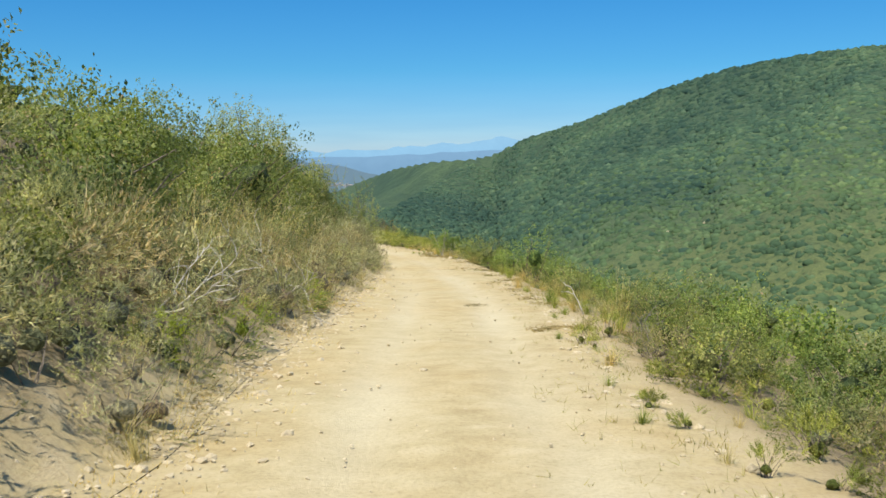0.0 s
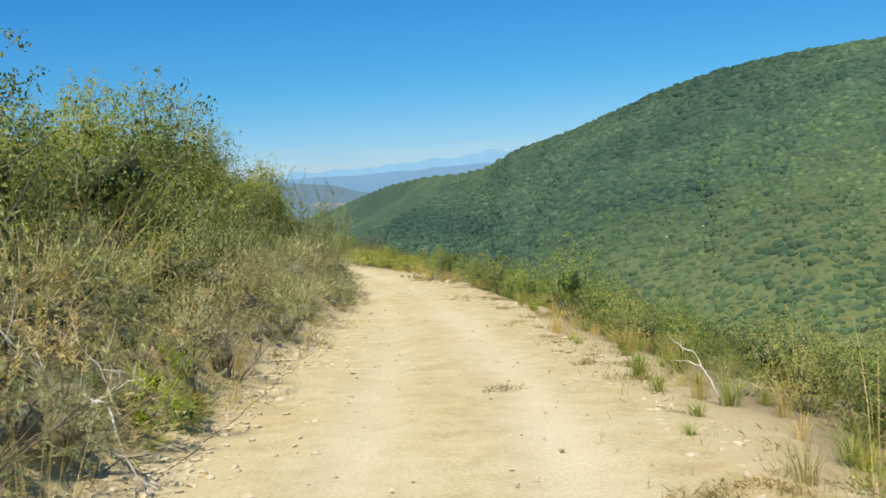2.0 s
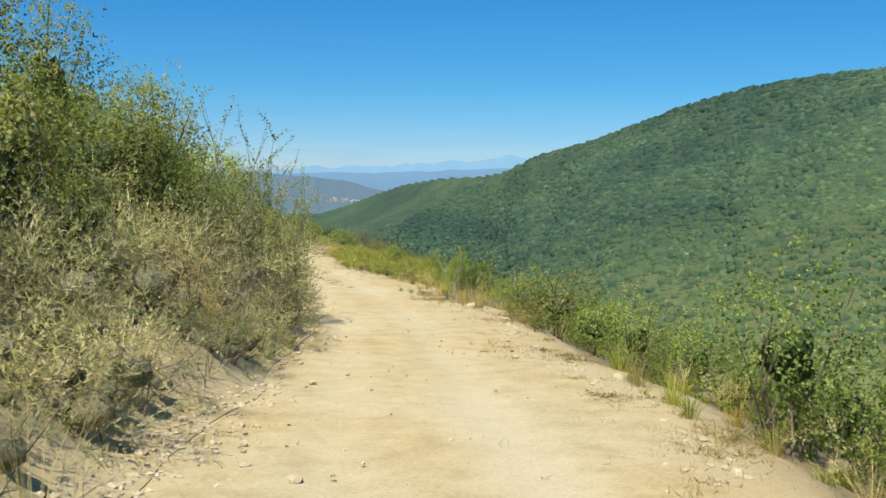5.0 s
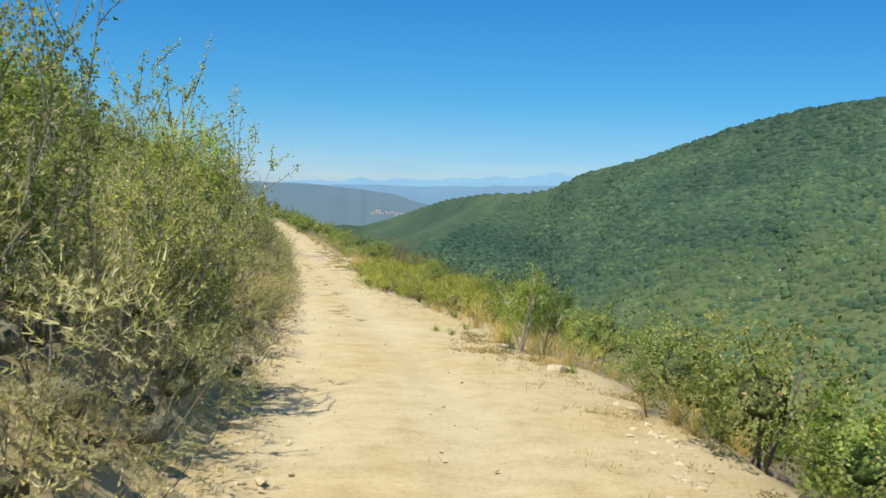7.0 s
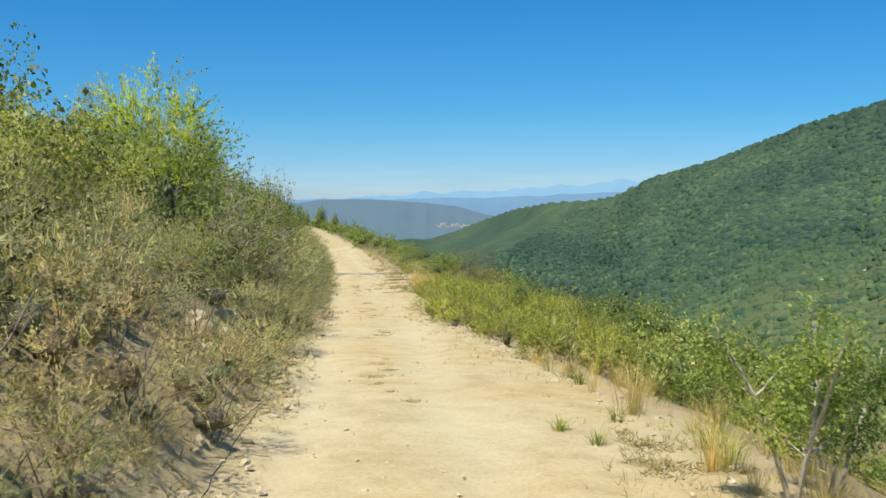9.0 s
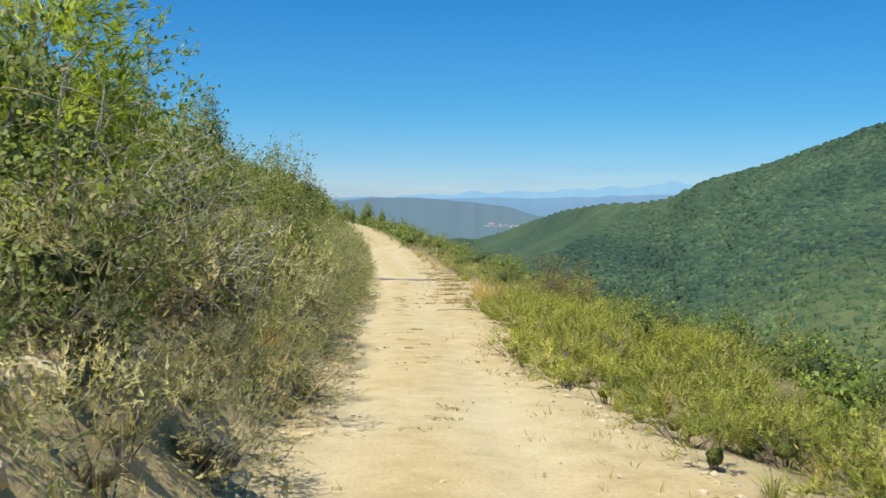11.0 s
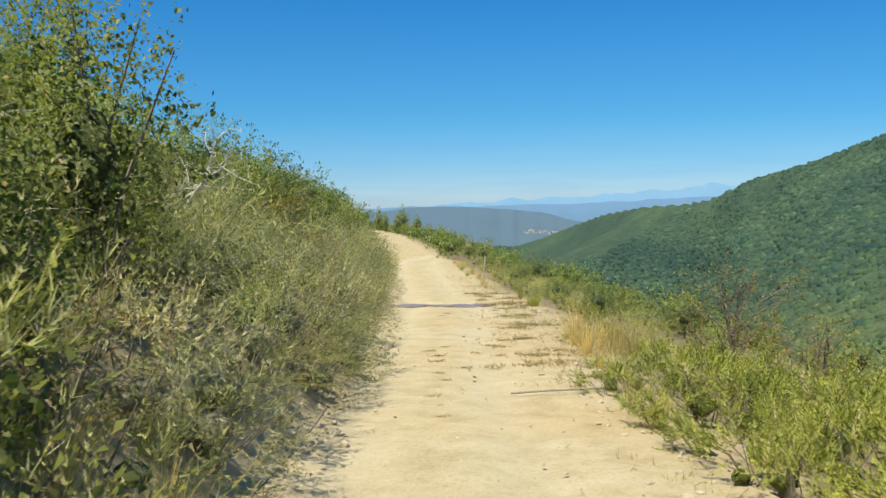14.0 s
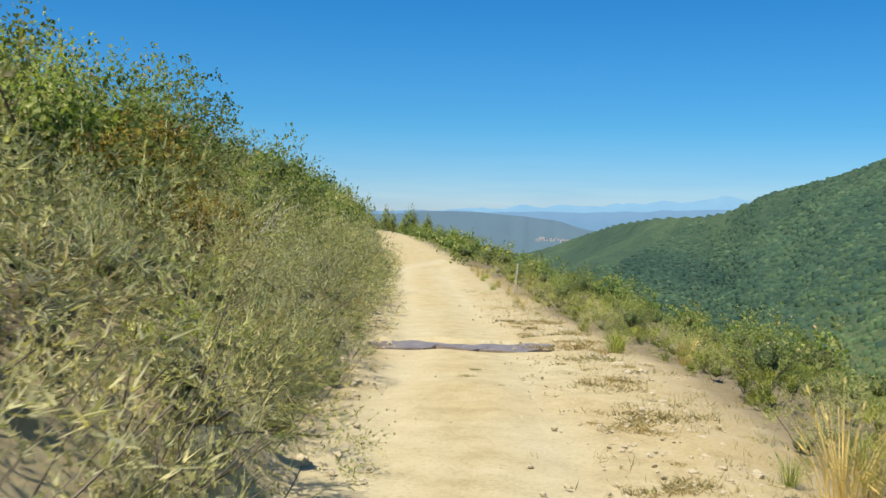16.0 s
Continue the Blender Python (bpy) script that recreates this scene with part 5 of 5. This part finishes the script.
def left_foot(r):
    y = r.uniform(3, 95)
    return float(edge_l(y)) + abs(r.normal(0, 0.32)) * (1.7 if y < 30 else 0.9) - 0.2, y


def right_foot(r):
    y = r.uniform(4, 95)
    return float(edge_r(y)) - abs(r.normal(0, 0.35)) + 0.3, y


def on_road(r):
    y = 4 + 85 * r.random() ** 1.2
    l, q = float(edge_l(y)), float(edge_r(y))
    return l + (q - l) * r.uniform(0.05, 0.95), y


def near_foot(r):
    y = r.uniform(5, 34)
    return float(edge_l(y)) + r.normal(-0.12, 0.22), y


stones("loose_rubble", 1500, near_foot, 0.046, "angular pale rubble fallen from the bank")
stones("rubble", 1600, left_foot, 0.062, "pale limestone rubble at the foot of the bank")
stones("verge_stones", 900, right_foot, 0.06, "small pale stones along the outer verge")
def eroded(r):
    y = r.uniform(75, 93)
    return float(edge_r(y)) + r.normal(-0.3, 0.5), y


stones("dirt_clods", 900, eroded, 0.034, "pale clods and stones on the eroded verge")
stones("pebbles", 1000, on_road, 0.028, "loose pebbles on the dirt track")

def stubble(count, place, label):
    """Short dry grass and litter strewn thinly over the dirt."""
    r = np.random.default_rng(count)
    base = np.array([place(r) for _ in range(count)])
    keep_it = fbm(base[:, 0] * 0.9, base[:, 1] * 0.9, 3, 66) + 0.25 * r.normal(size=count) > 0.12
    base = base[keep_it]
    base = np.concatenate([base + r.normal(0, 0.035, base.shape) for _ in range(5)])
    z = ground_z(base[:, 0], base[:, 1]) + 0.004
    root = np.column_stack([base, z])
    n = len(root)
    v, f = slivers(root, r.normal(0, 0.55, (n, 3)) + [0, 0, 0.75], r.uniform(0.03, 0.12, n), r.uniform(0.004, 0.008, n), r)
    return tagged(new("dry_stubble", mesh_of("dry_stubble", v, f, STRAW)), label, "grass", kind="stuff")


def verge_spot(r):
    y = r.uniform(3, 100)
    return float(edge_r(y)) + r.normal(0.25, 0.55), y


def foot_spot(r):
    y = r.uniform(3, 100)
    return float(edge_l(y)) - r.normal(0.1, 0.3), y


stubble(8000, verge_spot, "short dry grass and litter on the outer verge")
stubble(3000, foot_spot, "short dry grass and litter at the foot of the bank")
rocks = [("rock", rock_mesh(700 + k, s, fl)) for k, (s, fl) in enumerate([(0.26, 0.8), (0.2, 0.7), (0.15, 0.6), (0.32, 0.8)])]
rock_places = [(0, 0.36, 45.4, 0.85, 0.0, "large pale boulder on the outer verge"), (3, -5.15, 51.0, 0.75, 0.0, "pale limestone outcrop in the bank"), (0, -4.95, 50.6, 1.0, 0.05, "pale limestone block in the bank"),
               (1, -5.35, 51.5, 1.2, 0.0, "pale limestone block in the bank"), (3, -5.75, 53.4, 0.7, 0.0, "pale limestone outcrop in the bank"), (1, -5.5, 52.8, 1.1, 0.0, "pale limestone block in the bank"),
               (0, -5.95, 54.0, 1.0, 0.0, "pale limestone block in the bank"), (2, -5.3, 52.2, 1.0, 0.02, "pale limestone block in the bank"), (1, -8.45, 85.35, 0.9, 0.05, "pale stone beside the drain"),
               (1, -1.75, 9.5, 0.75, 0.03, "pale angular block at the foot of the bank"), (2, -2.05, 9.1, 0.7, 0.02, "pale stone at the foot of the bank"), (2, -2.12, 10.15, 0.6, 0.02, "pale stone at the foot of the bank"), (2, -1.98, 8.6, 0.5, 0.02, "pale stone at the foot of the bank"), (2, -2.0, 12.4, 0.7, 0.03, "pale stone at the foot of the bank"), (2, -1.85, 15.7, 0.8, 0.03, "pale stone at the foot of the bank"),
               (1, -2.9, 16.6, 0.7, 0.0, "pale stone showing in the bank"), (2, 2.2, 21.5, 0.8, 0.03, "pale stone on the outer verge"), (2, 2.0, 9.0, 0.8, 0.03, "pale stone on the outer verge"), (2, 0.8, 43.0, 0.8, 0.03, "pale stone on the outer verge"),
               (2, -11.3, 80.6, 0.9, 0.03, "pale stone at the foot of the bank"), (2, -10.9, 79.3, 0.8, 0.03, "pale stone at the foot of the bank"), (2, 2.1, 26.0, 0.8, 0.03, "pale stone on the outer verge"), (1, 1.9, 35.2, 0.7, 0.03, "pale stone on the outer verge")]
for k, x, y, s, sink, label in rock_places:
    ob = new("rock", rocks[k][1])
    ob.matrix_basis = stand(x, y, x * 11, s, sink)
    tagged(ob, label, "rock", "limestone rocks")

# water standing in the drain across the track
def water_material():
    m, t, b = nodes_of("muddy_water")
    n = noise_node(t, 6, 3, 0.5, world_coords(t))
    t.links.new(ramp(t, n.outputs[0], [(0.35, (0.17, 0.135, 0.115)), (0.65, (0.27, 0.22, 0.175))]), b.inputs["Base Color"])
    b.inputs["Roughness"].default_value = 0.38
    b.inputs["Specular IOR Level"].default_value = 0.25
    return m


MUDDY = water_material()
for a0, a1, wid in ((-1.65, -0.25, 0.40), (-0.45, 0.45, 0.28), (0.1, 1.55, 0.42)):
    n = 24
    ang = np.linspace(0, TWO_PI, n, endpoint=False)
    al = (a0 + a1) / 2 + np.cos(ang) * (a1 - a0) / 2
    ac = np.sin(ang) * wid * (1 + 0.3 * np.sin(ang * 3 + a0) + 0.22 * np.sin(ang * 7 + a0 * 3)) - 0.16 * np.sin(al * 2.4) - 0.06 * np.sin(al * 6.1)
    px, py = BAR[0] + al * BAR_WAY[0] - ac * BAR_WAY[1], BAR[1] + al * BAR_WAY[1] + ac * BAR_WAY[0]
    pz = road_z(py).mean() - 0.012
    top = np.stack([px, py, np.full(n, pz)], 1)
    v = np.concatenate([top, top - [0, 0, 0.06]])
    f = [list(range(n)), list(range(n, 2 * n))[::-1]] + [[i, n + i, n + (i + 1) % n, (i + 1) % n] for i in range(n)]
    tagged(new("puddle", mesh_of("puddle", v, f, MUDDY)), "shallow grey puddle in the drain across the track", "puddle", "puddles in the drain")


# ---- woods across the valley ----
def blob(r, subdiv=1):
    bm = bmesh.new()
    bmesh.ops.create_icosphere(bm, subdivisions=subdiv, radius=1.0)
    v = np.array([q.co[:] for q in bm.verts])
    f = np.array([[q.index for q in p.verts] for p in bm.faces])
    bm.free()
    return v, f


BV, BF = blob(None)
BF = BF[BV[BF].mean(1)[:, 2] > -0.35]


def woodland(name, places, size, label, seed, leaf=WOODS, height_of=sheet_z):
    r = np.random.default_rng(seed)
    x, y = places
    z = height_of(x, y)
    n = len(x)
    s = size * (0.55 + 0.9 * r.random(n) ** 2)
    v = BV[None] * r.uniform(0.72, 1.18, (n, len(BV), 1)) * (s[:, None] * np.array([[1.0, 1.0, 0.68]]))[:, None]
    a = r.uniform(0, TWO_PI, n)
    ca, sa = np.cos(a)[:, None], np.sin(a)[:, None]
    v = np.stack([v[:, :, 0] * ca - v[:, :, 1] * sa, v[:, :, 0] * sa + v[:, :, 1] * ca, v[:, :, 2]], -1)
    v = v + np.stack([x, y, z - s * 0.20], 1)[:, None]
    f = (BF[None] + (np.arange(n) * len(BV))[:, None, None]).reshape(-1, 3)
    ob = new(name, mesh_of(name, v.reshape(-1, 3), f, leaf, True))
    return tagged(ob, label, "woodland", kind="stuff")


r = np.random.default_rng(77)
az = np.radians(r.uniform(-6, 27, 37000))
rr = np.sqrt(r.uniform(330.0 ** 2, 1120.0 ** 2, 37000))
x, y = np.sin(az) * rr, np.cos(az) * rr
r1 = np.interp(np.degrees(az), RIDGE_AZ, RIDGE_R)
ok = (rr < r1 * 1.01) & (r.random(37000) > 0.72 * soft(rr, 560, 1050))
low = rr + r.normal(0, 60, 37000) < 560
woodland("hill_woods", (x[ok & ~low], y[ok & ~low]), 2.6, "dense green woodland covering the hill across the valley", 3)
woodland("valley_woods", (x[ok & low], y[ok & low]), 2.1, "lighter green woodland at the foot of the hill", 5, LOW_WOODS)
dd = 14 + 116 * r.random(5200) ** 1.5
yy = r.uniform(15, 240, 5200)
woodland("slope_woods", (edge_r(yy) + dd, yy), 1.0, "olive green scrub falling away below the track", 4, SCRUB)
dd = 8 + 60 * r.random(1500) ** 1.3
yy = r.uniform(-10, 200, 1500)

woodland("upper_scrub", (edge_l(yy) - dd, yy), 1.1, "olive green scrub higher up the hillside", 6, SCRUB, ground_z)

# bare limestone showing through the woods across the valley
for k, (x, y, sx, sy) in enumerate(((115.5, 485.5, 2.6, 1.3), (92.3, 431.0, 1.7, 1.0), (119, 462, 1.5, 0.9), (100, 452, 1.0, 0.8))):
    scar = new("rock_scar", rock_mesh(760 + k, 1.0, 0.5))
    scar.matrix_basis = Matrix.Translation((x, y, float(sheet_z(np.array([x]), np.array([y]))[0]) + 0.2)) @ Euler((0.35, 0, k)).to_matrix().to_4x4() @ Matrix.Diagonal((sx, sy, 1.7, 1))
    tagged(scar, "pale bare limestone scar among the hillside woods", "rock", "scars on the hill")


# ---- the village in the valley ----
def plain(name, col, rough=0.8):
    m, t, b = nodes_of(name)
    n = noise_node(t, 0.6, 4, 0.6, world_coords(t))
    t.links.new(mixed(t, 0.35, col, ramp(t, n.outputs[0], [(0.3, (0.7, 0.7, 0.7)), (0.7, (1.1, 1.1, 1.1))]), "MULTIPLY"), b.inputs["Base Color"])
    b.inputs["Roughness"].default_value = rough
    return m


PLASTER = plain("white_plaster", (0.42, 0.41, 0.40))
TILES = plain("pale_roof_tiles", (0.46, 0.36, 0.30))
SHUTTER = plain("dark_window", (0.05, 0.06, 0.07), 0.3)


def box(a, b):
    (x0, y0, z0), (x1, y1, z1) = a, b
    v = [(x0, y0, z0), (x1, y0, z0), (x1, y1, z0), (x0, y1, z0), (x0, y0, z1), (x1, y0, z1), (x1, y1, z1), (x0, y1, z1)]
    return v, [(0, 3, 2, 1), (4, 5, 6, 7), (0, 1, 5, 4), (1, 2, 6, 5), (2, 3, 7, 6), (3, 0, 4, 7)]


def house(w, d, h):
    root = new("house")
    wv, wf = box((-w / 2, -d / 2, -3), (w / 2, d / 2, h))
    part("wall", mesh_of("wall", wv, wf, PLASTER), root)
    e = 0.5
    rv = [(-w / 2 - e, -d / 2 - e, h), (w / 2 + e, -d / 2 - e, h), (w / 2 + e, d / 2 + e, h), (-w / 2 - e, d / 2 + e, h), (-w / 2 - e, 0, h + d * 0.22), (w / 2 + e, 0, h + d * 0.22)]
    part("roof", mesh_of("roof", rv, [[0, 1, 5, 4], [2, 3, 4, 5], [0, 4, 3], [1, 2, 5], [0, 3, 2, 1]], TILES), root)
    for k in (-0.28, 0.28):
        vv, ff = box((w * k - 0.6, -d / 2 - 0.06, h * 0.45), (w * k + 0.6, -d / 2 + 0.1, h * 0.45 + 1.5))
        part("window", mesh_of("window", vv, ff, SHUTTER), root)
    return tagged(root, "white plastered village house with a pale tiled roof", "house", "village houses")


VILLAGE_Z = -52.0
first = house(13, 9, 6.5)
r = np.random.default_rng(12)
spots = []
for k in range(19):
    a = radians(-6.95 + 1.75 * (k / 18) + r.normal(0, 0.06))
    q = 2420 + r.uniform(-50, 110)
    spots.append((math.sin(a) * q, math.cos(a) * q))
for k, (hx, hy) in enumerate(spots):
    hz = float(ground_z(hx, hy))
    m = Matrix.Translation((hx, hy, max(hz, VILLAGE_Z - 3) + r.uniform(0.5, 7))) @ Euler((0, 0, r.uniform(-0.5, 0.5))).to_matrix().to_4x4() @ Matrix.Diagonal((r.uniform(0.25, 0.5), 0.4, r.uniform(0.25, 0.5), 1))
    if k == 0:
        first.matrix_basis = m
    else:
        planted(first, m)
